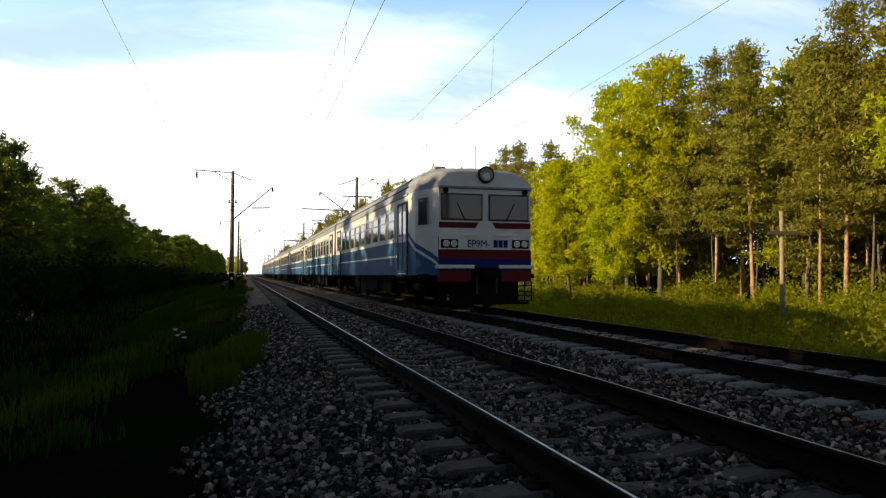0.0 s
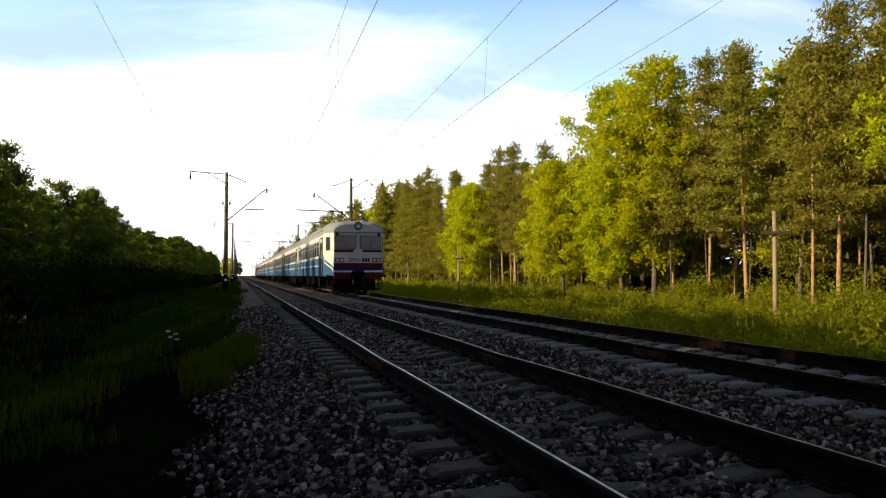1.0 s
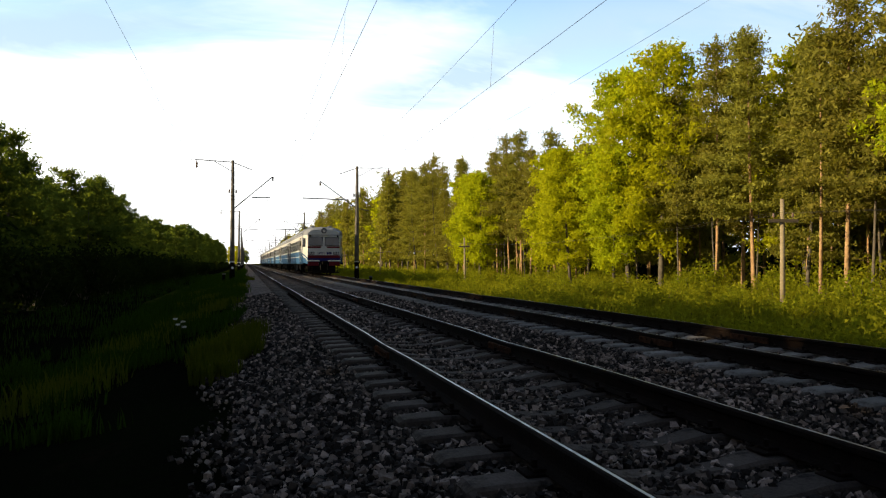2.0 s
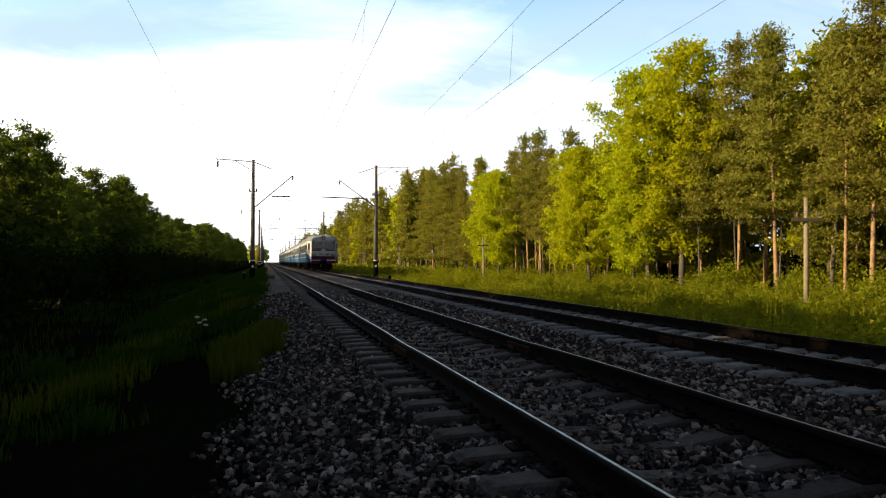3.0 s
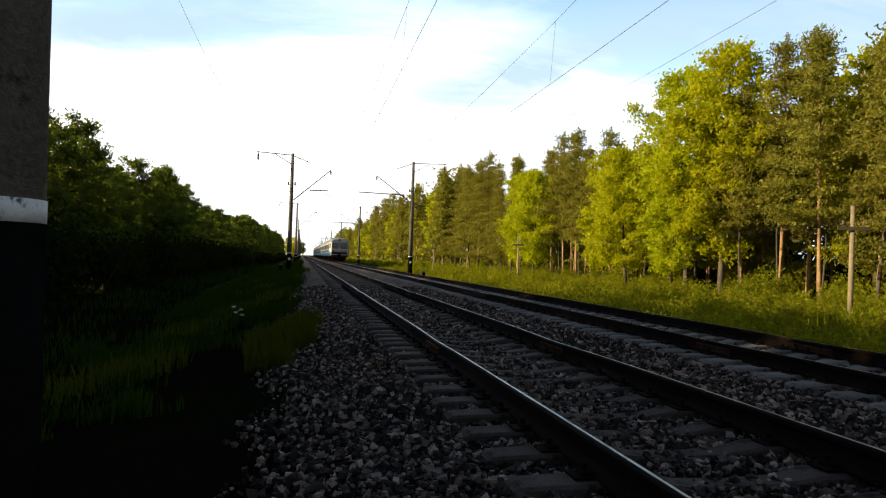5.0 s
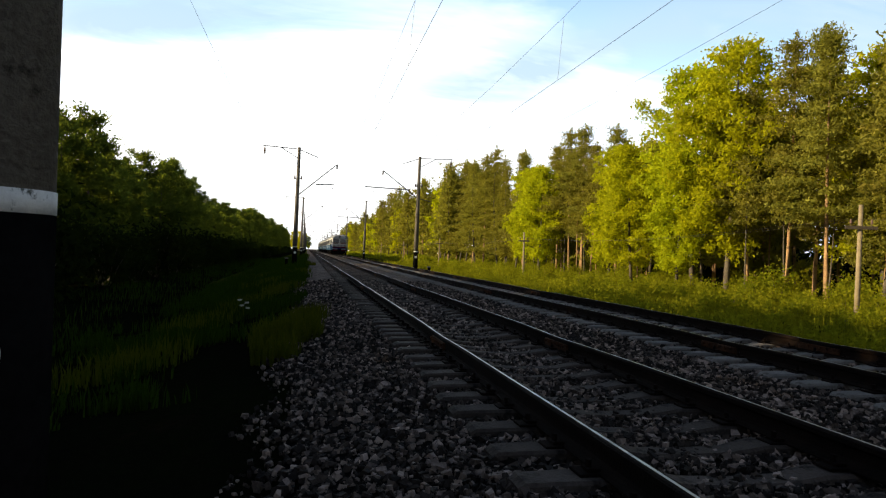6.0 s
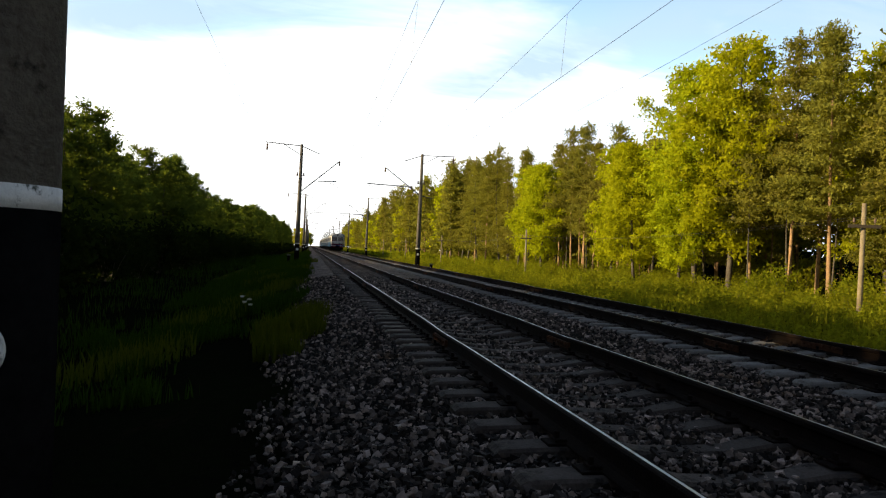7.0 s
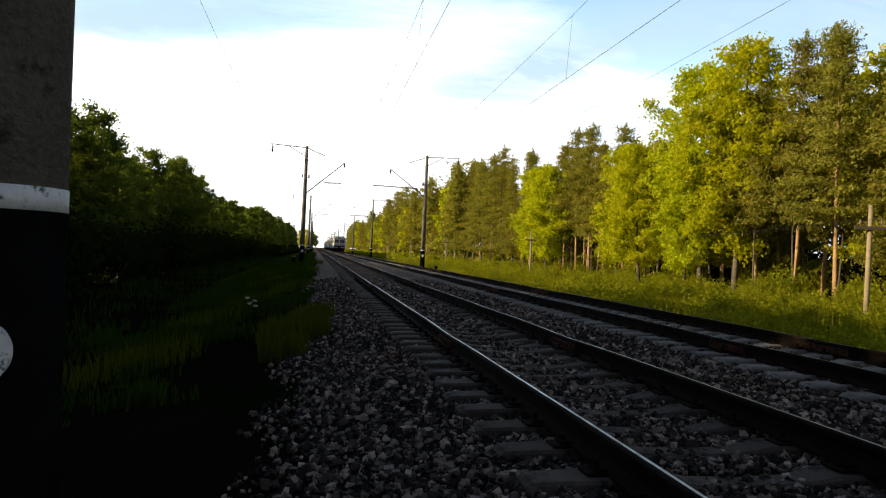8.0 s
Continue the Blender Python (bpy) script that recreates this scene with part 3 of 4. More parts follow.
def ring(y, w, zr, slope=0.0):
    """Half-round roofed section at y: side walls at +-w, roof crown at zr."""
    side = [(-w, y, z) for z in (0.98, 1.18, 1.62, 2.05, 2.12, 3.42)]
    roof = [(-w * math.cos(a) ** 0.55, y, 3.42 + (zr - 3.42) * math.sin(a) ** 0.85) for a in (0.22, 0.5, 0.85, 1.2, 1.5707)]
    left = side + roof
    return [(x, yy, z) for x, yy, z in left] + [(-x, yy, z) for x, yy, z in reversed(left[:-1])]


def wheel_mesh():
    bm = bmesh.new()
    rod(bm, (-0.065, 0, 0), (0.065, 0, 0), 0.475, seg=28)
    rod(bm, (0.055, 0, 0), (0.085, 0, 0), 0.505, seg=28)
    rod(bm, (-0.13, 0, 0), (-0.05, 0, 0), 0.12, seg=12)
    me = bpy.data.meshes.new("wheel")
    bm.to_mesh(me)
    bm.free()
    me.materials.append(M_under)
    return me


WHEEL = wheel_mesh()


def bogie(car, yc):
    bm = bmesh.new()
    for s in (-1, 1):
        box(bm, s * 0.98, s * 1.14, yc - 1.75, yc + 1.75, 0.52, 0.74, 0.03)
        for q in (-1.3, 1.3):
            box(bm, s * 0.96, s * 1.22, yc + q - 0.18, yc + q + 0.18, 0.32, 0.66, 0.03)
            rod(bm, (s * 1.06, yc + q - 0.4, 0.5), (s * 1.06, yc + q - 0.4, 0.9), 0.09, seg=10)
            rod(bm, (s * 1.06, yc + q + 0.4, 0.5), (s * 1.06, yc + q + 0.4, 0.9), 0.09, seg=10)
    box(bm, -1.0, 1.0, yc - 0.35, yc + 0.35, 0.5, 0.95, 0.03)
    for q in (-1.3, 1.3):
        rod(bm, (-0.75, yc + q, 0.475), (0.75, yc + q, 0.475), 0.08, seg=10)
    b = part("bogie", bm, M_under, car)
    for q in (-1.3, 1.3):
        for s in (-1, 1):
            hang("wheel", WHEEL, b, m=pose(s * 0.78, yc + q, 0.475, 0, 0, 180 if s > 0 else 0))


def side_window(car, s, y, w=1.05, z0=2.20, z1=3.06):
    bm = bmesh.new()
    x = s * HALF_W
    for a, b, c, d in ((y - w / 2 - 0.05, y - w / 2, z0 - 0.05, z1 + 0.05), (y + w / 2, y + w / 2 + 0.05, z0 - 0.05, z1 + 0.05),
                       (y - w / 2, y + w / 2, z0 - 0.05, z0), (y - w / 2, y + w / 2, z1, z1 + 0.05), (y - w / 2, y + w / 2, z1 - 0.30, z1 - 0.26)):
        box(bm, x - s * 0.01, x + s * 0.03, a, b, c, d)
    f = part("window", bm, M_chrome, car)
    part("pane", boxed(x + s * 0.002, x + s * 0.012, y - w / 2, y + w / 2, z0, z1), M_glass, f)


def door_pair(car, s, y, w=1.25):
    x = s * HALF_W
    for q in (-1, 1):
        bm = bmesh.new()
        a, b = sorted((y + q * 0.02, y + q * w / 2))
        box(bm, x - s * 0.06, x + s * 0.018, a, b, 1.02, 3.16, 0.012)
        d = part("door", bm, M_car_white if q < 0 else M_car_white, car)
        lower = boxed(x + s * 0.016, x + s * 0.021, a + 0.01, b - 0.01, 1.04, 2.0)
        part("lower_panel", lower, M_car_blue, d, "blue lower half")
        part("pane", boxed(x + s * 0.016, x + s * 0.024, a + 0.1, b - 0.1, 2.2, 2.95), M_glass, d)
    bm = bmesh.new()
    for q in (-1, 1):
        box(bm, x - s * 0.03, x + s * 0.035, y + q * w / 2 + (0 if q > 0 else -0.10), y + q * w / 2 + (0.10 if q > 0 else 0), 1.0, 3.2)
    box(bm, x - s * 0.03, x + s * 0.03, y - 0.02, y + 0.02, 1.0, 3.18)
    box(bm, x - s * 0.03, x + s * 0.04, y - w / 2 - 0.1, y + w / 2 + 0.1, 3.18, 3.24)
    part("door_frame", bm, M_rubber, car)
    for q in (-1, 1):
        part("handrail", rodded((x + s * 0.07, y + q * (w / 2 + 0.2), 1.15), (x + s * 0.07, y + q * (w / 2 + 0.2), 2.5), 0.017, seg=6), M_chrome, car)
    part("step", boxed(x - s * 0.25, x + s * 0.03, y - w / 2, y + w / 2, 0.72, 0.78, bevel=0.01), M_under, car)


def underframe(car, y0, y1, seed):
    rng = random.Random(seed)
    y = y0
    while y < y1 - 0.6:
        ln = min(rng.uniform(0.7, 1.9), y1 - y)
        d = rng.uniform(0.5, 0.72)
        for s in (-1, 1):
            part("equipment_box", boxed(s * 0.9, s * (1.5 + rng.uniform(0, 0.1)), y, y + ln - 0.12, 0.95 - d, 0.99, bevel=0.03), M_under, car)
        y += ln
    part("sill", boxed(-1.70, 1.70, 0.6, CAR_L - 0.2, 0.90, 1.02), M_under, car)


def ribs(car, y0, y1):
    """Pressed ribs along the lower walls, a bright waist line and gutter."""
    for s in (-1, 1):
        for z in (1.22, 1.40, 1.78, 1.92):
            part("rib", boxed(s * (HALF_W - 0.01), s * (HALF_W + 0.016), y0, y1, z - 0.018, z + 0.018), M_car_blue, car)
        part("stripe", boxed(s * (HALF_W - 0.01), s * (HALF_W + 0.008), y0, y1, 1.55, 1.61), M_car_white, car, "thin white line")
        part("gutter", boxed(s * (HALF_W - 0.04), s * (HALF_W + 0.035), y0, y1, 3.40, 3.46), M_car_roof, car)
        for xr, z in ((0.975, 3.655), (0.905, 3.87)):
            part("roof_rib", boxed(s * (HALF_W * xr - 0.03), s * (HALF_W * xr + 0.022), y0, y1, z - 0.018, z + 0.018), M_under, car, "dark seam along the roof")
        for z in (3.22, 3.32):
            part("rib", boxed(s * (HALF_W - 0.01), s * (HALF_W + 0.014), y0, y1, z - 0.012, z + 0.012), M_car_white, car)


def roof_gear(car, pantograph, seed):
    rng = random.Random(seed)
    for k in range(6):
        y = 2.6 + k * 2.9 + rng.uniform(-0.3, 0.3)
        for s in (-1, 1):
            part("roof_vent", boxed(s * 0.75 - 0.18, s * 0.75 + 0.18, y - 0.35, y + 0.35, 4.0, 4.32, bevel=0.06), M_car_roof, car)
    if pantograph:
        bm = bmesh.new()
        for s in (-1, 1):
            rod(bm, (s * 0.6, 3.0, 4.45), (s * 0.75, 4.3, 5.05), 0.03)
            rod(bm, (s * 0.75, 4.3, 5.05), (s * 0.45, 3.3, 5.66), 0.025)
            rod(bm, (s * 0.6, 5.6, 4.45), (s * 0.75, 4.5, 5.05), 0.03)
            rod(bm, (s * 0.55, 3.0, 4.2), (s * 0.55, 3.0, 4.45), 0.07)
            rod(bm, (s * 0.55, 5.6, 4.2), (s * 0.55, 5.6, 4.45), 0.07)
        rod(bm, (-0.9, 3.3, 5.68), (0.9, 3.3, 5.68), 0.035)
        box(bm, -0.7, 0.7, 2.9, 5.7, 4.42, 4.48)
        part("pantograph", bm, M_steel, car)
        for y in (7.5, 9.0, 10.5, 12):
            part("roof_insulator", rodded((0.4, y, 4.15), (0.4, y, 4.6), 0.09, 0.05), M_ceram, car)


def skin_mats(j, i):
    k = i if i < 10 else 19 - i
    return (1, 1, 1, 0, 0)[k] if k < 5 else 2


def build_car(cab, seed):
    label = ("blue and white electric train carriage with red-banded driving cab" if cab
             else "blue and white electric train carriage with a grey roof")
    car = thing("train_carriage", label, "train carriage", "carriages of the train")
    if cab:
        rings = [ring(0.10, 1.36, 3.90), ring(0.45, 1.44, 4.02), ring(1.25, HALF_W, 4.16), ring(2.2, HALF_W, 4.22), ring(CAR_L - 0.15, HALF_W, 4.22)]
    else:
        rings = [ring(0.15, HALF_W, 4.2), ring(CAR_L - 0.15, HALF_W, 4.2)]
    body = loft(rings, [M_car_white, M_car_blue, M_car_roof], skin_mats)
    hang("body", body, car)
    y_first = 2.9 if cab else 1.55
    for s in (-1, 1):
        door_pair(car, s, y_first, 1.15)
        door_pair(car, s, CAR_L - 1.55)
        n = 9
        a, b = y_first + 1.75, CAR_L - 3.3
        for k in range(n):
            side_window(car, s, a + (b - a) * k / (n - 1), 1.08)
    ribs(car, 2.2 if cab else 0.2, CAR_L - 0.2)
    bogie(car, 3.4)
    bogie(car, CAR_L - 3.4)
    underframe(car, 5.6, CAR_L - 5.6, seed)
    roof_gear(car, not cab, seed)
    part("gangway", boxed(-0.55, 0.55, CAR_L - 0.16, CAR_L + 0.0, 1.1, 3.2, bevel=0.03), M_rubber, car)
    if not cab:
        part("gangway", boxed(-0.55, 0.55, 0.0, 0.16, 1.1, 3.2, bevel=0.03), M_rubber, car)
    else:
        build_cab(car)
    return car


def build_cab(car):
    F = 0.10   # the flat cab front stands at this y; what is proud of it has smaller y
    def slab(name, x0, x1, z0, z1, mat, parent=None, proud=0.02, label="", bevel=0.0):
        return part(name, boxed(x0, x1, F - proud, F + 0.004, z0, z1, bevel=bevel), mat, parent or car, label)
    # visor line under the roof, raised frame between the windows
    bm = bmesh.new()
    box(bm, -1.40, 1.40, F - 0.07, F + 0.05, 3.40, 3.47, 0.02)
    part("visor", bm, M_car_roof, car, "grey rain visor")
    for s in (-1, 1):
        frame_bm = bmesh.new()
        x0, x1 = sorted((s * 0.13, s * 1.26))
        z0, z1 = 2.55, 3.22
        box(frame_bm, x0 - 0.04, x1 + 0.04, F - 0.03, F + 0.004, z0 - 0.04, z1 + 0.04, 0.012)
        w = part("windscreen", frame_bm, M_rubber, car)
        part("pane", boxed(x0, x1, F - 0.038, F - 0.026, z0, z1, bevel=0.004), M_glass, w)
        wiper = bmesh.new()
        rod(wiper, (s * 0.6, F - 0.06, z0 - 0.06), (s * 0.85, F - 0.06, z0 + 0.45), 0.010, seg=5)
        part("wiper", wiper, M_black, w)
        lamp = rodded((s * 1.18, F - 0.10, 3.33), (s * 1.18, F, 3.33), 0.075, seg=14)
        part("marker_lamp", lamp, M_black, car)
        # sloped red flash under each windscreen
        a, b = s * 0.20, s * 1.36
        bm = bmesh.new()
        vs = [bm.verts.new((x, F - 0.012, z)) for x, z in ((a + s * 0.1, 2.30), (b, 2.30), (b, 2.46), (a, 2.46))]
        f = bm.faces.new(vs if s > 0 else vs[::-1])
        r = bmesh.ops.extrude_face_region(bm, geom=[f])
        bmesh.ops.translate(bm, verts=[v for v in r["geom"] if isinstance(v, bmesh.types.BMVert)], vec=(0, 0.014, 0))
        bmesh.ops.recalc_face_normals(bm, faces=bm.faces)
        part("stripe", bm, M_car_red, car, "red flash")
        # headlight pairs in a dark recess
        x0, x1 = sorted((s * 0.80, s * 1.30))
        hl = slab("headlight", x0, x1, 1.74, 1.98, M_black, proud=0.03, bevel=0.012)
        for q in (0.93, 1.16):
            part("rim", rodded((s * q, F - 0.055, 1.86), (s * q, F - 0.02, 1.86), 0.092, seg=18), M_chrome, hl)
            part("lens", rodded((s * q, F - 0.064, 1.86), (s * q, F - 0.04, 1.86), 0.074, seg=18), M_lens, hl)
        slab("grab_rail", *sorted((s * 0.28, s * 0.78)), 2.10, 2.125, M_chrome, proud=0.05)
        # bumper wings and lower skirt
        x0, x1 = sorted((s * 0.36, s * 1.42))
        part("bumper", boxed(x0, x1, F - 0.12, F + 0.2, 1.17, 1.27, bevel=0.015), M_car_white, car, "white bumper strip")
        x0, x1 = sorted((s * 0.45, s * 1.36))
        part("skirt", boxed(x0, x1, F - 0.06, F + 0.2, 0.80, 1.12, bevel=0.02), M_car_red, car, "dull red skirt")
        # step ladder of rods at the corner
        bm = bmesh.new()
        for q in (0.95, 1.16, 1.37):
            rod(bm, (s * q, F - 0.04, 0.25), (s * q, F - 0.04, 0.82), 0.018, seg=6)
        for z in (0.27, 0.40, 0.53, 0.68):
            rod(bm, (s * 0.95, F - 0.04, z), (s * 1.37, F - 0.04, z), 0.015, seg=6)
        part("step_ladder", bm, M_under, car)
        # cab side window and mirror
        for y0, y1, x0, x1 in ((0.62, 1.10, 1.545, 1.685),):
            bm = bmesh.new()
            quad = [bm.verts.new((s * (x + 0.012), y, z)) for x, y, z in ((x0, y0, 2.42), (x1, y1, 2.42), (x1, y1, 3.18), (x0, y0, 3.18))]
            f = bm.faces.new(quad)
            r = bmesh.ops.extrude_face_region(bm, geom=[f])
            bmesh.ops.translate(bm, verts=[v for v in r["geom"] if isinstance(v, bmesh.types.BMVert)], vec=(-s * 0.03, 0, 0))
            bmesh.ops.recalc_face_normals(bm, faces=bm.faces)
            part("cab_window", bm, M_glass, car)
        # white cab corner over the blue, bounded by two slanted white flashes
        def corner(name, lo, hi, mat, label, proud):
            bm = bmesh.new()
            ys, rows = (0.14, 0.45, 0.85, 1.25, 1.72, 2.18), []
            for y in ys:
                x = float(np.interp(y, (0.10, 0.45, 1.25, 2.2), (1.36, 1.44, HALF_W, HALF_W)))
                rows.append([bm.verts.new((s * (x + d), y, z)) for d in (proud, -0.012) for z in (lo(y), hi(y))])
            for p, q in zip(rows, rows[1:]):
                for a, b in ((0, 1), (1, 3), (3, 2), (2, 0)):
                    bm.faces.new((p[a], p[b], q[b], q[a]))
            for e in (rows[0], rows[-1]):
                bm.faces.new((e[0], e[1], e[3], e[2]))
            bmesh.ops.recalc_face_normals(bm, faces=bm.faces)
            part(name, bm, mat, car, label)
        line = lambda y: 1.26 + 0.40 * y
        corner("corner_panel", lambda y: line(y) + 0.05, lambda y: 2.16, M_car_white, "white cab corner", 0.009)
        corner("chevron", lambda y: line(y) - 0.07, lambda y: line(y) + 0.02, M_car_white, "slanted white flash", 0.014)
        corner("chevron", lambda y: line(y) + 0.02, lambda y: line(y) + 0.16, M_car_blue, "slanted blue flash", 0.013)
    slab("band", -1.37, 1.37, 1.45, 1.70, M_car_red, label="red band", proud=0.012)
    slab("band", -1.37, 1.37, 1.0, 1.45, M_car_navy, label="navy band", proud=0.012)
    # coupler, buffer beam and plough
    part("buffer_beam", boxed(-0.42, 0.42, F - 0.05, F + 0.5, 0.75, 1.2, bevel=0.03), M_under, car)
    part("coupler", boxed(-0.17, 0.17, F - 0.55, F + 0.1, 0.9, 1.18, bevel=0.05), M_under, car)
    bm = bmesh.new()
    box(bm, -1.0, 1.0, F + 0.05, F + 0.25, 0.2, 0.8, 0.04)
    box(bm, -1.3, 1.3, F - 0.02, F + 0.1, 0.16, 0.24, 0.02)
    part("plough", bm, M_under, car)
    for s in (-1, 1):
        part("hose", rodded((s * 0.3, F - 0.1, 0.95), (s * 0.28, F - 0.12, 0.45), 0.03), M_rubber, car)
    # spotlight on the roof edge
    bm = bmesh.new()
    rod(bm, (0, F - 0.10, 3.80), (0, F + 0.42, 3.80), 0.235, 0.21, 26)
    sp = part("spotlight", bm, M_black, car, "round black roof spotlight")
    part("rim", rodded((0, F - 0.118, 3.80), (0, F - 0.09, 3.80), 0.19, seg=26), M_glass, sp)
    part("lens", rodded((0, F - 0.13, 3.755), (0, F - 0.11, 3.755), 0.105, seg=22), M_lens, sp)
    part("antenna", rodded((-0.02, 0.9, 4.0), (-0.02, 0.9, 4.75), 0.010, seg=5), M_steel, car)
    # class lettering and number bars in dark blue
    cu = bpy.data.curves.new("lettering", "FONT")
    cu.body, cu.size, cu.extrude, cu.offset, cu.align_x = "EP9M-", 0.30, 0.004, 0.0, "LEFT"
    tmp = bpy.data.objects.new("lettering", cu)
    me = bpy.data.meshes.new_from_object(tmp)
    bpy.data.objects.remove(tmp)
    me.materials.append(M_car_navy)
    hang("lettering", me, car, "dark blue lettering", pose(-0.54, F - 0.008, 1.76, 90, 0, 0) @ Matrix.Diagonal((0.86, 1, 1, 1)))
    for k in range(3):
        slab("number_bar", 0.24 + 0.15 * k, 0.36 + 0.15 * k, 1.76, 1.97, M_car_navy, proud=0.012)


def build_train():
    first = build_car(True, 3)
    mid = build_car(False, 8)
    cars = [first, mid]
    for k in range(7):
        cars.append(copy_thing(mid, pose(0, 0, 0)))
    return cars


CARS = build_train()


# ---- trees, shrubs, grass ----
def leaf_shapes(centres, sizes, rng, flat=0.0, aspect=0.6):
    """Small pointed leaves with random turns; returns vertices and faces."""
    n = len(centres)
    a = rng.normal(size=(n, 3))
    a[:, 2] *= 1 - flat
    a /= np.linalg.norm(a, axis=1)[:, None]
    b = np.cross(a, rng.normal(size=(n, 3)))
    b /= np.linalg.norm(b, axis=1)[:, None]
    s = np.asarray(sizes)[:, None]
    u, v = a * s, b * s * aspect
    verts = np.stack([centres - u * 1.15 - v * 0.9, centres + u * 1.25, centres - u * 0.7 + v * 1.35], axis=1).reshape(-1, 3)
    return verts, np.arange(n * 3).reshape(-1, 3)


def limb(verts, faces, pts, radii, seg=7):
    """Tapered tube along points."""
    base = len(verts)
    for (p, r) in zip(pts, radii):
        for i in range(seg):
            a = 2 * math.pi * i / seg
            verts.append((p[0] + r * math.cos(a), p[1] + r * math.sin(a), p[2]))
    for j in range(len(pts) - 1):
        for i in range(seg):
            k = (i + 1) % seg
            faces.append((base + j * seg + i, base + j * seg + k, base + (j + 1) * seg + k, base + (j + 1) * seg + i))


def tree(name, label, seed, height, kind, leaves, leaf_size, mats, category="tree", group=""):
    """kind: pine (bare lower trunk, open layered crown), spire (narrow conifer), slim (bare pole with a small high crown), round (broad-leaved)."""
    rng = np.random.default_rng(seed)
    t = thing(name, label, category, group)
    tv, tf = [], []
    near = leaves > 5000
    r0 = height * {"round": 0.012, "slim": 0.0065}.get(kind, 0.0078)
    zs = np.linspace(0, height * 0.97, 9)
    bend = rng.normal(size=(2,)) * 0.25
    axis = [np.array([bend[0] * math.sin(z / height * 2.5), bend[1] * math.sin(z / height * 2.0), z - (0.5 if k == 0 else 0)]) for k, z in enumerate(zs)]
    limb(tv, tf, axis, [r0 * (1.05 - 0.93 * z / height) for z in zs], 8)

    def on_axis(z):
        return np.array([np.interp(z, zs, [a[0] for a in axis]), np.interp(z, zs, [a[1] for a in axis]), z])
    cents, sizes = [], []
    low = {"round": 0.15, "pine": 0.30, "spire": 0.13, "slim": 0.52}[kind]
    nl = (58 if near else 34) if kind == "round" else (44 if near else 38)
    lobes = rng.uniform(0, 6.28, size=4)
    for k in range(nl):
        f = low + (0.985 - low) * (k + rng.uniform(0, 1)) / nl
        z = f * height
        g = (f - low) / (1 - low)
        az = k * 2.4 + rng.uniform(-0.5, 0.5)
        if kind == "round":
            swell = 1 + 0.20 * math.sin(2 * az + lobes[0] + 5 * g) + 0.16 * math.sin(3 * az + lobes[1] - 9 * g)
            rad = height * 0.195 * (math.sin(math.pi * min(1, 0.17 + 0.80 * g)) ** 0.7) * swell * rng.uniform(0.7, 1.15)
        elif kind == "spire":
            rad = height * 0.165 * (1 - 0.95 * g ** 1.2) * rng.uniform(0.6, 1.15)
        else:
            swell = 1 + 0.3 * math.sin(2 * az + lobes[2] + 7 * g)
            rad = height * (0.18 if kind == "pine" else 0.10) * (1 - 0.94 * g ** 1.35) * (0.6 + 0.4 * min(1, g * 4)) * swell * rng.uniform(0.6, 1.2)
        rad = max(rad, 0.028 * height)
        a = on_axis(z)
        rise = rad * (rng.uniform(0.1, 0.6) if kind == "round" else rng.uniform(-0.15, 0.12) + 0.75 * max(0.0, g - 0.6))
        out = np.array([math.cos(az) * rad, math.sin(az) * rad, rise])
        tip = a + out
        mid = (a + tip) / 2 + np.array([0, 0, -0.06 * rad])
        if near or k % 3 == 0:
            limb(tv, tf, [a, mid, tip], [r0 * 0.34 * (1.1 - f), r0 * 0.2 * (1.1 - f), 0.008], 3)
        # sprays of leaves on the outer part of each limb
        sprays = (8 if near else 4) if kind == "round" else (7 if near else 4)
        share = leaves / nl / sprays * (0.45 + 0.9 * rad / (height * 0.15))
        for q in range(sprays):
            h = rng.uniform(0.30, 1.05) ** 0.75
            side = rng.normal(size=3) * rad * 0.17 * np.array([1, 1, 0.75 if kind == "round" else 0.35])
            c = a + out * h + side
            spread = height * rng.uniform(0.012, 0.024) * (1.0 if near else 1.45)
            sp = spread * (np.array([1, 1, 0.8]) if kind == "round" else np.array([1.3, 1.3, 0.34 + 0.30 * g]))
            mm = max(2, int(share * rng.uniform(0.5, 1.5)))
            cents.append(c + np.clip(rng.normal(size=(mm, 3)), -1.9, 1.9) * sp)
            sizes.append(leaf_size * rng.uniform(0.55, 1.3, size=mm))
    if kind in ("pine", "slim"):
        # dead snags below the crown
        for k in range(9):
            z = height * rng.uniform(0.12, low + 0.04)
            az, ln = rng.uniform(0, 6.28), height * rng.uniform(0.03, 0.09)
            a = on_axis(z)
            limb(tv, tf, [a, a + np.array([math.cos(az) * ln, math.sin(az) * ln, ln * rng.uniform(-0.3, 0.2)])], [r0 * 0.2, 0.006], 3)
    # leading shoot
    if kind != "round":
        n = max(8, leaves // 90)
        zt = rng.uniform(0.93, 1.03, size=n) * height
        c = np.stack([np.full(n, axis[-1][0]), np.full(n, axis[-1][1]), zt], axis=1)
        cents.append(c + rng.normal(size=(n, 3)) * 0.010 * height * np.clip((1.06 * height - zt) / (0.1 * height), 0.15, 1)[:, None])
        sizes.append(leaf_size * rng.uniform(0.5, 0.9, size=n))
    hang("trunk", mesh_from("trunk", tv, tf, mats[0], smooth=True), t)
    cents, sizes = np.concatenate(cents), np.concatenate(sizes)
    v, f = leaf_shapes(cents, sizes, rng, aspect=0.62 if kind == "round" else 0.45)
    hang("crown", mesh_from("crown", v.tolist(), f.tolist(), mats[1]), t)
    return t


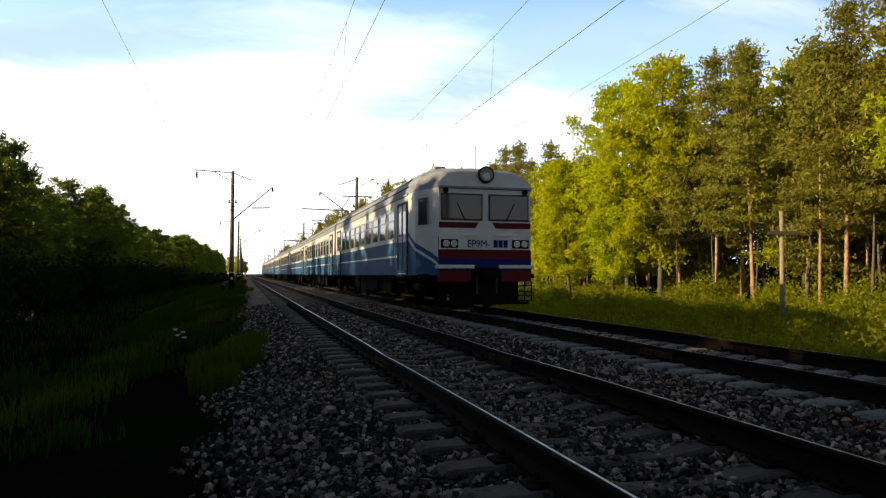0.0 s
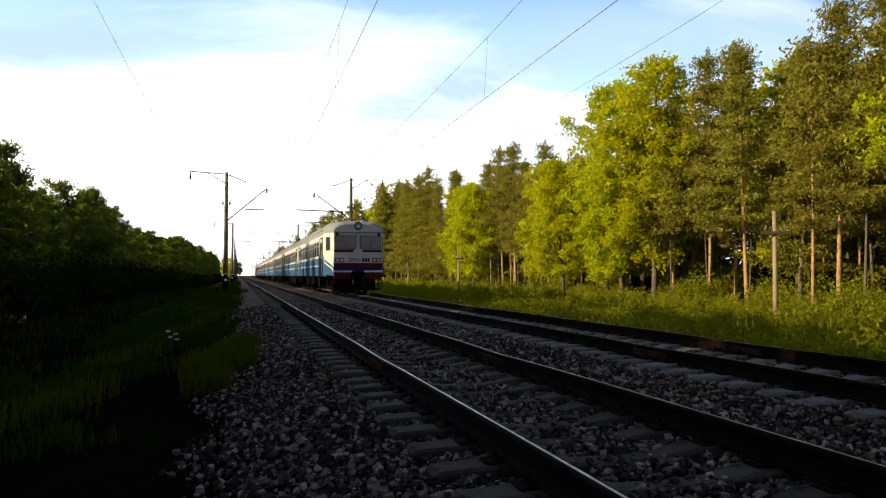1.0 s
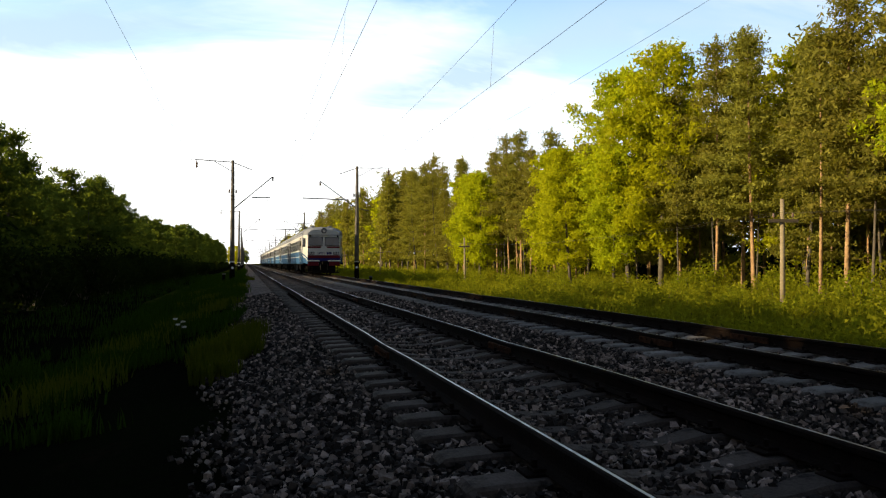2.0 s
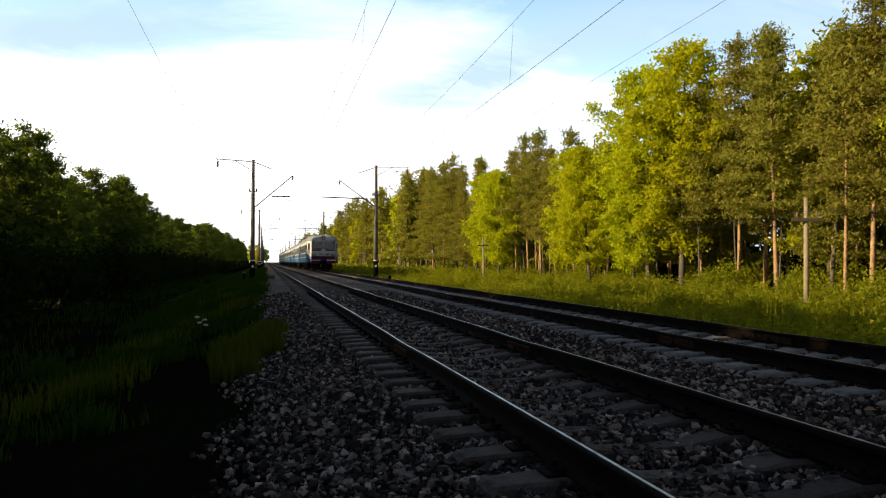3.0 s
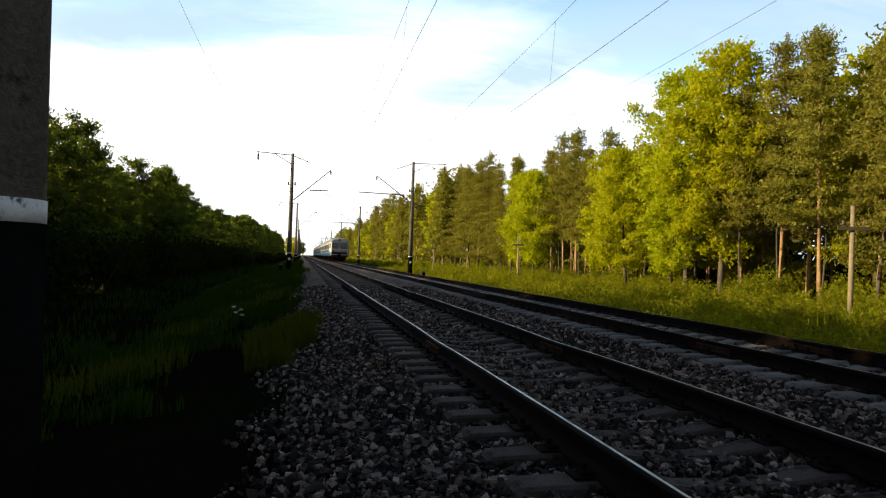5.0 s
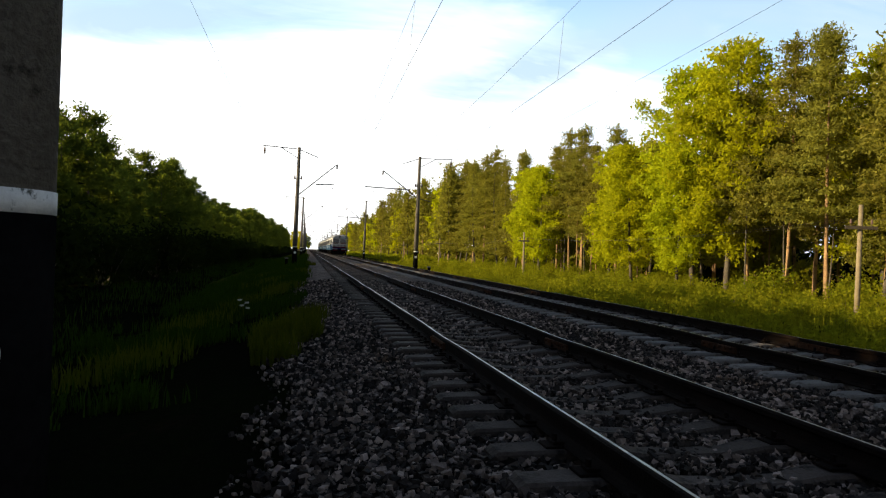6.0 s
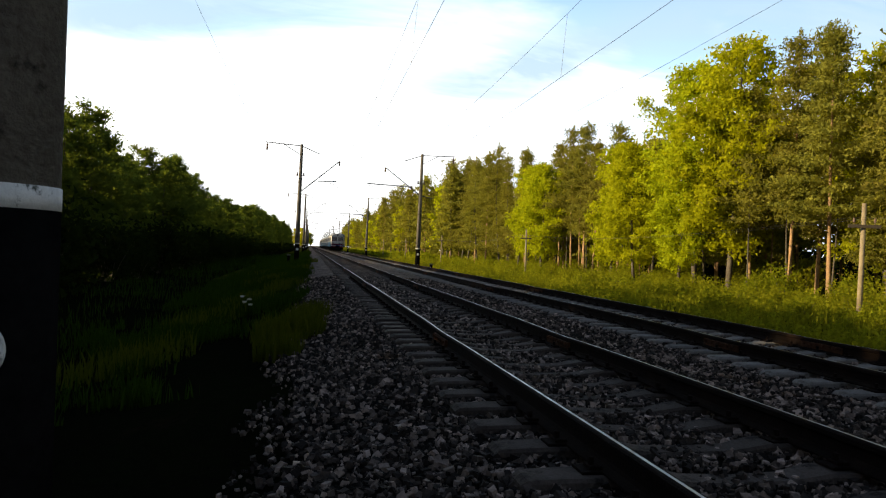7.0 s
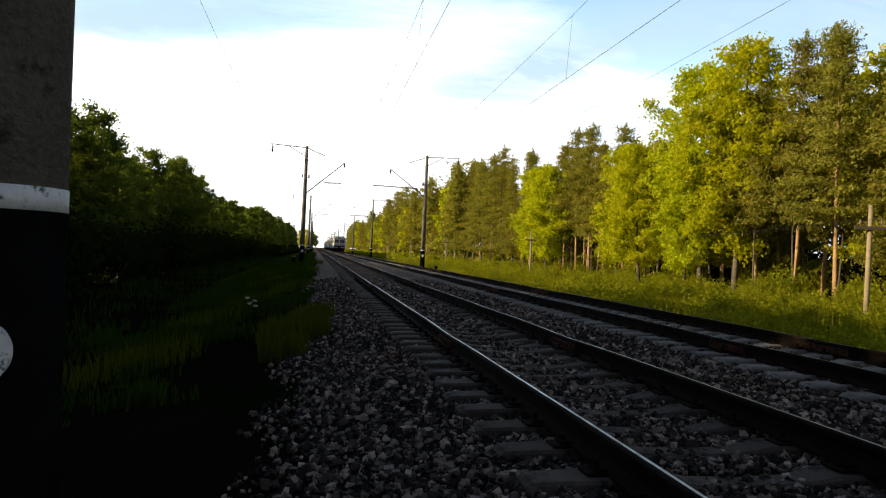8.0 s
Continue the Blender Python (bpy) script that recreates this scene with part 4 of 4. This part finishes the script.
def bush(seed, r, h, leaves, size, mat, label):
    rng = np.random.default_rng(seed)
    t = thing("shrub", label, "shrub", "shrubs")
    tv, tf, cents = [], [], []
    for k in range(9):
        az = rng.uniform(0, 6.28)
        tip = np.array([math.cos(az) * r * rng.uniform(0.2, 0.9), math.sin(az) * r * rng.uniform(0.2, 0.9), h * rng.uniform(0.55, 1.0)])
        limb(tv, tf, [np.array([0, 0, -0.3]), tip * 0.5, tip], [0.03, 0.02, 0.005], 4)
        for q in (0.45, 0.7, 1.0):
            cents.append(tip * q + rng.normal(size=(leaves // 27, 3)) * np.array([r * 0.25, r * 0.25, h * 0.16]))
    hang("stem", mesh_from("stem", tv, tf, M_bark_dark), t)
    cents = np.concatenate(cents)
    v, f = leaf_shapes(cents, size * rng.uniform(0.6, 1.3, size=len(cents)), rng)
    hang("foliage", mesh_from("foliage", v.tolist(), f.tolist(), mat), t)
    return t


PROTO = {}
PINE = "sunlit pine with bare orange lower trunk at the wood's edge"
BROAD = "broad-leaved tree with a bright yellow-green evening-lit crown"
DARK = "broad-leaved tree against the bright sky, its shaded side coloured dark green"
for key, args in {
    "pine_a": ("pine_tree", PINE, 11, 15.0, "pine", 14500, 0.098, (M_bark, M_needle)),
    "pine_b": ("pine_tree", PINE, 12, 15.0, "pine", 14500, 0.098, (M_bark, M_needle)),
    "pine_c": ("pine_tree", "narrow young pine with branches low on its trunk", 13, 15.0, "spire", 12000, 0.098, (M_bark_dark, M_needle)),
    "leaf_a": ("broadleaf_tree", BROAD, 21, 15.0, "round", 21000, 0.105, (M_bark_dark, M_leaf)),
    "leaf_b": ("broadleaf_tree", BROAD, 22, 12.0, "round", 14000, 0.105, (M_bark_dark, M_leaf)),
    "dark_a": ("alder_tree", DARK, 31, 10.5, "round", 12000, 0.095, (M_bark_dark, M_leaf_shade_side)),
    "dark_b": ("alder_tree", DARK, 32, 9.5, "round", 8500, 0.10, (M_bark_dark, M_leaf_shade_side)),
    "slim_a": ("pine_tree", "slender bare-stemmed pine with a small high crown", 16, 13.0, "slim", 3000, 0.13, (M_bark, M_needle)),
    "slim_b": ("pine_tree", "slender bare-stemmed pine with a small high crown", 17, 12.0, "slim", 2800, 0.13, (M_bark_dark, M_needle)),
    "far_pine": ("pine_tree", "distant pine in the wood beside the railway", 14, 15.0, "pine", 2400, 0.25, (M_bark, M_needle)),
    "far_spire": ("pine_tree", "distant pointed pine in the wood beside the railway", 15, 15.0, "spire", 2500, 0.24, (M_bark_dark, M_needle)),
    "far_leaf": ("broadleaf_tree", "distant yellow-green tree in the wood", 24, 12.5, "round", 2500, 0.26, (M_bark_dark, M_leaf)),
    "far_dark": ("alder_tree", "distant tree along the railway, shade put into its dark green", 34, 10.0, "round", 2400, 0.20, (M_bark_dark, M_leaf_shade_side)),
}.items():
    PROTO[key] = [tree(*args, group=args[0].split("_")[0] + " trees"), False]
SHRUB = "low leafy shrub with yellow-green leaves in the grass"
PROTO["shrub_a"] = [bush(41, 1.3, 1.9, 1300, 0.085, M_weed, SHRUB), False]
PROTO["shrub_b"] = [bush(42, 1.0, 1.3, 1100, 0.075, M_weed, SHRUB), False]
PROTO["shrub_shade"] = [bush(43, 1.8, 2.6, 1300, 0.125, M_brush_shade, "undergrowth shrub, shade under the trees put into its leaf colour"), False]


def plant(key, x, y, turn=0.0, size=1.0):
    ob, used = PROTO[key]
    m = pose(x, y, ground_z(x, y) - 0.05, 0, 0, turn)
    if not used:
        PROTO[key][1] = True
        ob.matrix_basis = m
        ob.scale = (size, size, size)
        return ob
    keep = ob.scale.copy()
    ob.scale = (size, size, size)
    c = copy_thing(ob, m)
    ob.scale = keep
    return c


def build_woods():
    rng = random.Random(77)
    # trees that stand out at the edge of the wood: kind, place, height above the ground
    tall = {"leaf_a": 15.0, "leaf_b": 12.0, "pine_a": 15.0, "pine_b": 15.0, "pine_c": 15.0}
    for key, x, y, h in (("leaf_a", 26, 39.5, 16.2), ("leaf_a", 26.4, 44.0, 15.9), ("leaf_b", 24, 52.6, 11.2), ("leaf_b", 23.6, 47.5, 10.5), ("leaf_b", 24.0, 42.0, 9.5), ("pine_a", 29.5, 36.0, 16.0), ("pine_b", 28.6, 24.4, 13.6), ("pine_a", 29.2, 30.6, 14.0), ("pine_b", 26.8, 38.4, 13.0), ("pine_a", 27.0, 20.4, 14.2),
                         ("leaf_a", 29.5, 56, 12.6), ("pine_a", 27.5, 35.8, 15.5), ("pine_b", 27.0, 32.0, 14.8), ("leaf_b", 31.5, 33.0, 14.5), ("pine_c", 28.0, 29.4, 13.7), ("pine_a", 28.2, 27.0, 13.2),
                         ("pine_a", 26.0, 25.0, 14.4), ("pine_b", 25.5, 21.6, 15.5), ("leaf_a", 27.0, 18.8, 15.5), ("pine_b", 26.0, 62.9, 14.8), ("pine_a", 26.5, 67.5, 15.2), ("pine_a", 25.2, 59.0, 12.5),
                         ("leaf_b", 24, 69.9, 11.8), ("leaf_b", 24.5, 76, 12.2), ("pine_c", 26, 84.7, 15.4), ("pine_b", 25.5, 80.0, 14.5), ("pine_c", 25, 108.8, 17.0), ("pine_c", 25.5, 91, 16.8),
                         ("pine_b", 25, 97, 16.3), ("pine_c", 25.3, 103, 16.2), ("pine_c", 25.6, 116, 17.6), ("pine_a", 25.2, 124, 17.4), ("pine_a", 27, 72.5, 14.5), ("pine_c", 25.8, 87.5, 13.8), ("pine_c", 27.5, 94, 15.8), ("pine_b", 26.5, 110, 16.6), ("pine_a", 27, 57.5, 14.0), ("pine_c", 28.5, 77, 14.6)):
        plant(key, x, y, rng.uniform(0, 360), h / tall[key])
    for k in range(46):
        plant(rng.choice(("slim_a", "slim_b")), rng.uniform(25.0, 33.0), 17 + 75 * (k / 46) ** 1.15 + rng.uniform(-0.8, 0.8), rng.uniform(0, 360), rng.uniform(0.7, 1.05))
    # the wood behind them
    for k in range(44):
        plant(rng.choice(("far_spire", "far_pine")) if k % 9 else "pine_b", rng.uniform(29.5, 38), 12 + 115 * k / 44 + rng.uniform(-1, 1), rng.uniform(0, 360), rng.uniform(0.78, 0.96))
    for k in range(44):
        plant(rng.choice(("far_pine", "far_spire", "far_spire")), rng.uniform(37, 50), 8 + 130 * k / 44, rng.uniform(0, 360), rng.uniform(0.72, 0.95))
    for k in range(135):
        y = 122 + 420 * (k / 135) ** 1.35
        plant(rng.choice(("far_pine", "far_spire", "far_spire", "far_spire", "far_pine", "far_spire", "far_leaf")), 24 + rng.uniform(0, 12), y, rng.uniform(0, 360), rng.uniform(1.05, 1.32))
    # the shaded row on the sunward side; its tops rise and fall
    # before y 48 unseen trees are added, heights set to shape the shadows
    def top(y):
        return float(np.interp(y, (-46, 10, 22, 27, 30, 33, 37, 47, 51, 57, 66, 77, 88, 103, 118, 133, 199, 335, 600),
                               (12.4, 12.4, 13.2, 11.2, 10.4, 12.4, 10.8, 10.2, 11.4, 10.2, 9.8, 11.9, 11.5, 8.9, 9.6, 11.2, 13.2, 14.6, 15.5)))
    y = -46.0
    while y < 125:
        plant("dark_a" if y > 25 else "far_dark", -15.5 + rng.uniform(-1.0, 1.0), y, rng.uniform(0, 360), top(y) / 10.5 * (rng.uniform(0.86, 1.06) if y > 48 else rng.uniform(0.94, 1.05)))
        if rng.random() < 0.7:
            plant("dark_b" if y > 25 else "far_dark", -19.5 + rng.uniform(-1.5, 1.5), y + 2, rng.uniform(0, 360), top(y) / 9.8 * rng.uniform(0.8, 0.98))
        # third row, added behind to block sun through the first two
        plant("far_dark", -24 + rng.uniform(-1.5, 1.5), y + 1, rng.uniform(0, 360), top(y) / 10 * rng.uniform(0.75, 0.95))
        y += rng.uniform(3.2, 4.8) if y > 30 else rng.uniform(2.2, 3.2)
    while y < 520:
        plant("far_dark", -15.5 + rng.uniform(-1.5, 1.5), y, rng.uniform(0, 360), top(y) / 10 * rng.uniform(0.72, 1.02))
        y += rng.uniform(2.8, 6.0)
    # hazy end of the line, where the wood closes in
    for k in range(22):
        plant(rng.choice(("far_dark", "far_leaf")), rng.uniform(-15, 1.0), rng.uniform(640, 900), rng.uniform(0, 360), rng.uniform(0.8, 1.5))
    for k in range(50):
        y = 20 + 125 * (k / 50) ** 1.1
        plant("shrub_shade", -11.3 + rng.uniform(-1.8, 1.2), y, rng.uniform(0, 360), rng.uniform(0.7, 1.3))
    for k in range(210):
        y = 12 + 120 * (k / 210) ** 1.4
        x = 15.5 + 11.5 * rng.random() ** 0.7
        plant(rng.choice(("shrub_a", "shrub_b")), x, y, rng.uniform(0, 360), rng.uniform(0.30, 0.55) + 0.45 * rng.random() * (x - 15.5) / 11.5)
    for k in range(30):
        plant("shrub_a", rng.uniform(27, 36), 12 + 110 * (k / 30), rng.uniform(0, 360), rng.uniform(0.8, 1.4))
    for k in range(22):
        # added shrubs, coloured as shade, close the depth behind the trunks
        plant("shrub_shade", rng.uniform(38, 52), 12 + 110 * (k / 22), rng.uniform(0, 360), rng.uniform(1.2, 1.8))
        plant("shrub_shade", rng.uniform(-13, -9.5), 60 + 140 * (k / 22), rng.uniform(0, 360), rng.uniform(0.6, 1.1))


build_woods()


def blades(name, label, spots, mat, seed, parent=None):
    """Grass: bent two-piece blades in one sheet of stuff. spots: x, y, blade length."""
    rng = np.random.default_rng(seed)
    verts, faces = [], []
    for x, y, ln in spots:
        z = ground_z(x, y) - 0.03
        az = rng.uniform(0, 6.28)
        lean = rng.uniform(0.1, 0.55) * ln
        w = rng.uniform(0.006, 0.013) * (1 + ln)
        c, s = math.cos(az), math.sin(az)
        dx, dy = rng.uniform(-1, 1) * lean, rng.uniform(-1, 1) * lean
        n = len(verts)
        verts += [(x - c * w, y - s * w, z), (x + c * w, y + s * w, z), (x + dx * 0.4 + c * w * 0.7, y + dy * 0.4 + s * w * 0.7, z + ln * 0.6),
                  (x + dx * 0.4 - c * w * 0.7, y + dy * 0.4 - s * w * 0.7, z + ln * 0.6), (x + dx, y + dy, z + ln)]
        faces += [(n, n + 1, n + 2, n + 3), (n + 3, n + 2, n + 4)]
    tagged(new(name, mesh_from(name, verts, faces, mat)), label, "grass", kind="stuff")


def build_grass():
    rng = random.Random(9)
    spots = []
    for k in range(52000):
        y = 7 + 120 * rng.random() ** 1.8
        x = rng.uniform(10.2 if y < 40 else 9.1, 26.5)
        if lump(x, y, 0.35) + 0.35 * lump(x, y, 1.4) > rng.uniform(-0.9, 0.2):
            spots.append((x, y, rng.uniform(0.25, 0.8) * (0.55 if x < 13 else 1.0)))
    blades("tall_grass", "tall sunlit yellow-green grass between track and wood", spots, M_grass, 1)
    spots = []
    for k in range(110000):
        y = 7.5 + 130 * rng.random() ** 1.8
        x = -0.10 + 0.55 * lump(0, y, 0.45) + 0.25 * lump(7, y, 1.6) - (4.6 * rng.random() if k % 4 else 10 * rng.random() ** 1.2)
        if lump(x, y, 0.5) + 0.6 * lump(x, y, 1.9) > rng.uniform(-0.15, 0.5) + max(0.0, 0.6 - (y - 7.5) * 0.07) - min(0.3, y / 200):
            spots.append((x, y, rng.uniform(0.07, 0.26) * (1 + min(1.8, y / 40))))
    blades("verge_grass", "green grass on the slope beside the ballast, coloured dark as shade", spots, M_grass_shade, 2)
    spots = []
    for cx, cy, r, n in ((-0.3, 11.6, 0.6, 1200), (0.0, 13.8, 0.45, 500), (-0.35, 9.6, 0.35, 260), (-2.6, 11.5, 0.9, 420), (-3.4, 10.6, 0.8, 140), (-2.4, 17, 1.0, 300), (-1.6, 20, 0.8, 420), (-0.9, 26, 0.8, 500), (-1.8, 33, 1.2, 700), (-0.4, 41, 0.7, 500), (-2.4, 45, 1.4, 800), (0.0, 57, 0.7, 700), (-2.6, 56, 1.4, 700)):
        for k in range(n):
            a, q = rng.uniform(0, 6.28), r * rng.random() ** 0.7
            spots.append((cx + q * math.cos(a), cy + 1.6 * q * math.sin(a), rng.uniform(0.15, 0.45)))
    blades("grass_tuft", "ragged yellowing grass tufts at the edge of the ballast", spots, M_tuft, 3)


build_grass()


def build_weeds():
    """Knee-high broad-leaved weeds scattered through the tall grass."""
    rng = np.random.default_rng(15)
    cents, sizes = [], []
    for k in range(3600):
        y = 10 + 95 * rng.random() ** 1.7
        x = rng.uniform(11.5, 26.5)
        if lump(x, y, 0.22) < rng.uniform(-0.5, 0.4):
            continue
        h = rng.uniform(0.25, 1.15) * (0.6 if x < 14 else 1.0)
        n = 34
        c = np.array([x, y, ground_z(x, y) + h * 0.55]) + np.clip(rng.normal(size=(n, 3)), -1.6, 1.6) * np.array([0.22, 0.22, h * 0.36])
        cents.append(c)
        sizes.append(rng.uniform(0.04, 0.085, size=n))
    v, f = leaf_shapes(np.concatenate(cents), np.concatenate(sizes), rng, aspect=0.55)
    tagged(new("weeds", mesh_from("weeds", v.tolist(), f.tolist(), M_weed)), "leafy yellow-green weeds in the tall grass", "weeds", kind="stuff")


build_weeds()


def build_undergrowth():
    """Far brush at the feet of the distant trees on both sides."""
    rng = np.random.default_rng(19)
    # dark strips hold shade in their colour; the last is added behind the trunks
    for mat, x0, x1, y0, y1, hi, label, n in ((M_weed, 19.0, 27, 120, 520, 1.6, "low green brush before the distant wood", 9000), (M_needle, 27.0, 36, 85, 465, 3.2, "olive brush among the distant trunks", 20000), (M_brush_shade, -16, -10.5, 85, 465, 2.6, "brush coloured dark as the shade under the distant trees", 9000),
                                              (M_brush_shade, 44, 58, -10, 130, 7.0, "dense filler brush, coloured as the dark depth of the wood", 30000)):
        y = y0 + (y1 - y0) * rng.random(n) ** 1.5
        x = rng.uniform(x0, x1, size=n)
        z = -1.2 + hi * rng.random(n) ** 1.3 * (0.6 + 0.4 * np.sin(y * 0.9) * np.sin(x * 1.3))
        v, f = leaf_shapes(np.stack([x, y, z], axis=1), rng.uniform(0.22, 0.5, size=n) * (0.8 + y / 260), rng)
        tagged(new("undergrowth", mesh_from("undergrowth", v.tolist(), f.tolist(), mat)), label, "undergrowth", kind="stuff")


build_undergrowth()


def build_flower():
    """A wild umbel in bloom: stems with flat white heads."""
    p = thing("wild_flower", "white-flowering umbel on thin stems in the verge grass", "flower")
    rng = np.random.default_rng(6)
    for k in range(4):
        tip = np.array([rng.uniform(-0.12, 0.12), rng.uniform(-0.12, 0.12), rng.uniform(0.45, 0.72)])
        tv, tf = [], []
        limb(tv, tf, [np.zeros(3), tip * 0.55, tip], [0.006, 0.005, 0.003], 5)
        st = hang("stem", mesh_from("stem", tv, tf, M_grass_shade), p)
        c = tip + np.clip(rng.normal(size=(60, 3)), -1.5, 1.5) * np.array([0.022, 0.022, 0.008])
        v, f = leaf_shapes(c, rng.uniform(0.007, 0.012, size=60), rng, aspect=0.8)
        hang("flower_head", mesh_from("flower_head", v.tolist(), f.tolist(), M_petal), st)
    p.matrix_basis = pose(-1.15, 13.0, ground_z(-1.15, 13.0))


build_flower()


# ---- loose ballast stones ----
def build_gravel():
    rng = np.random.default_rng(4)
    hull = np.array([[-1, -1, -1], [1, -1, -1], [1, 1, -1], [-1, 1, -1], [-1, -1, 1], [1, -1, 1], [1, 1, 1], [-1, 1, 1]]) * 0.7
    hull_f = [[0, 3, 2, 1], [4, 5, 6, 7], [0, 1, 5, 4], [1, 2, 6, 5], [2, 3, 7, 6], [3, 0, 4, 7]]
    verts, faces = [], []
    count = 0

    def add(x, y, r, z_off=0.0):
        nonlocal count
        v = hull * rng.uniform(0.55, 1.15, size=(8, 3)) * r * rng.uniform(0.45, 1.35, size=3)
        m = np.array(Euler(rng.uniform(0, 6.28, size=3)).to_matrix())
        v = v @ m.T + np.array([x, y, ground_z(x, y) + 0.02 + r * 0.25 + z_off])
        n = count
        verts.extend(v.tolist())
        faces.extend([[n + i for i in f] for f in hull_f])
        count += 8
    bands = ((-4.0, 2.5, 110), (2.5, 5.0, 860), (5.0, 9.0, 620), (9.0, 16.0, 270), (16.0, 30.0, 80))
    for y0, y1, dens in bands:
        area = (y1 - y0) * 9.6
        for k in range(int(area * dens)):
            x, y = rng.uniform(-1.0, 9.2), rng.uniform(y0, y1)
            if x < 0.1 and rng.random() < (0.1 - x) * 1.6 + 0.5 * lump(x, y, 1.3):
                continue
            if x > 4.2 and rng.random() < 0.45 and 0 < y0 < 5:
                continue
            c, ph = (C1, 3.68) if x < 4.4 else (C2, 4.82)
            off = (y - ph + 0.275) % 0.55 - 0.275
            if abs(x - c) < 1.33 and abs(off) < 0.125 and rng.random() < (0.64 if c == C1 else 0.93):
                continue
            add(x, y, 0.012 + 0.029 * rng.random() ** 1.8 if y < 12 else rng.uniform(0.026, 0.05))
    tagged(new("ballast_stones", mesh_from("ballast_stones", verts, faces, M_stone)),
           "loose angular grey crushed stones of the track bed", "gravel", kind="stuff")


build_gravel()


def motions():
    """The whole train runs away along the far track at an even speed."""
    for k, car in enumerate(CARS):
        walk(car, [(t, pose(C2, y + k * (CAR_L + 0.25), 0)) for t, y in SPEED_ROWS])


motions()
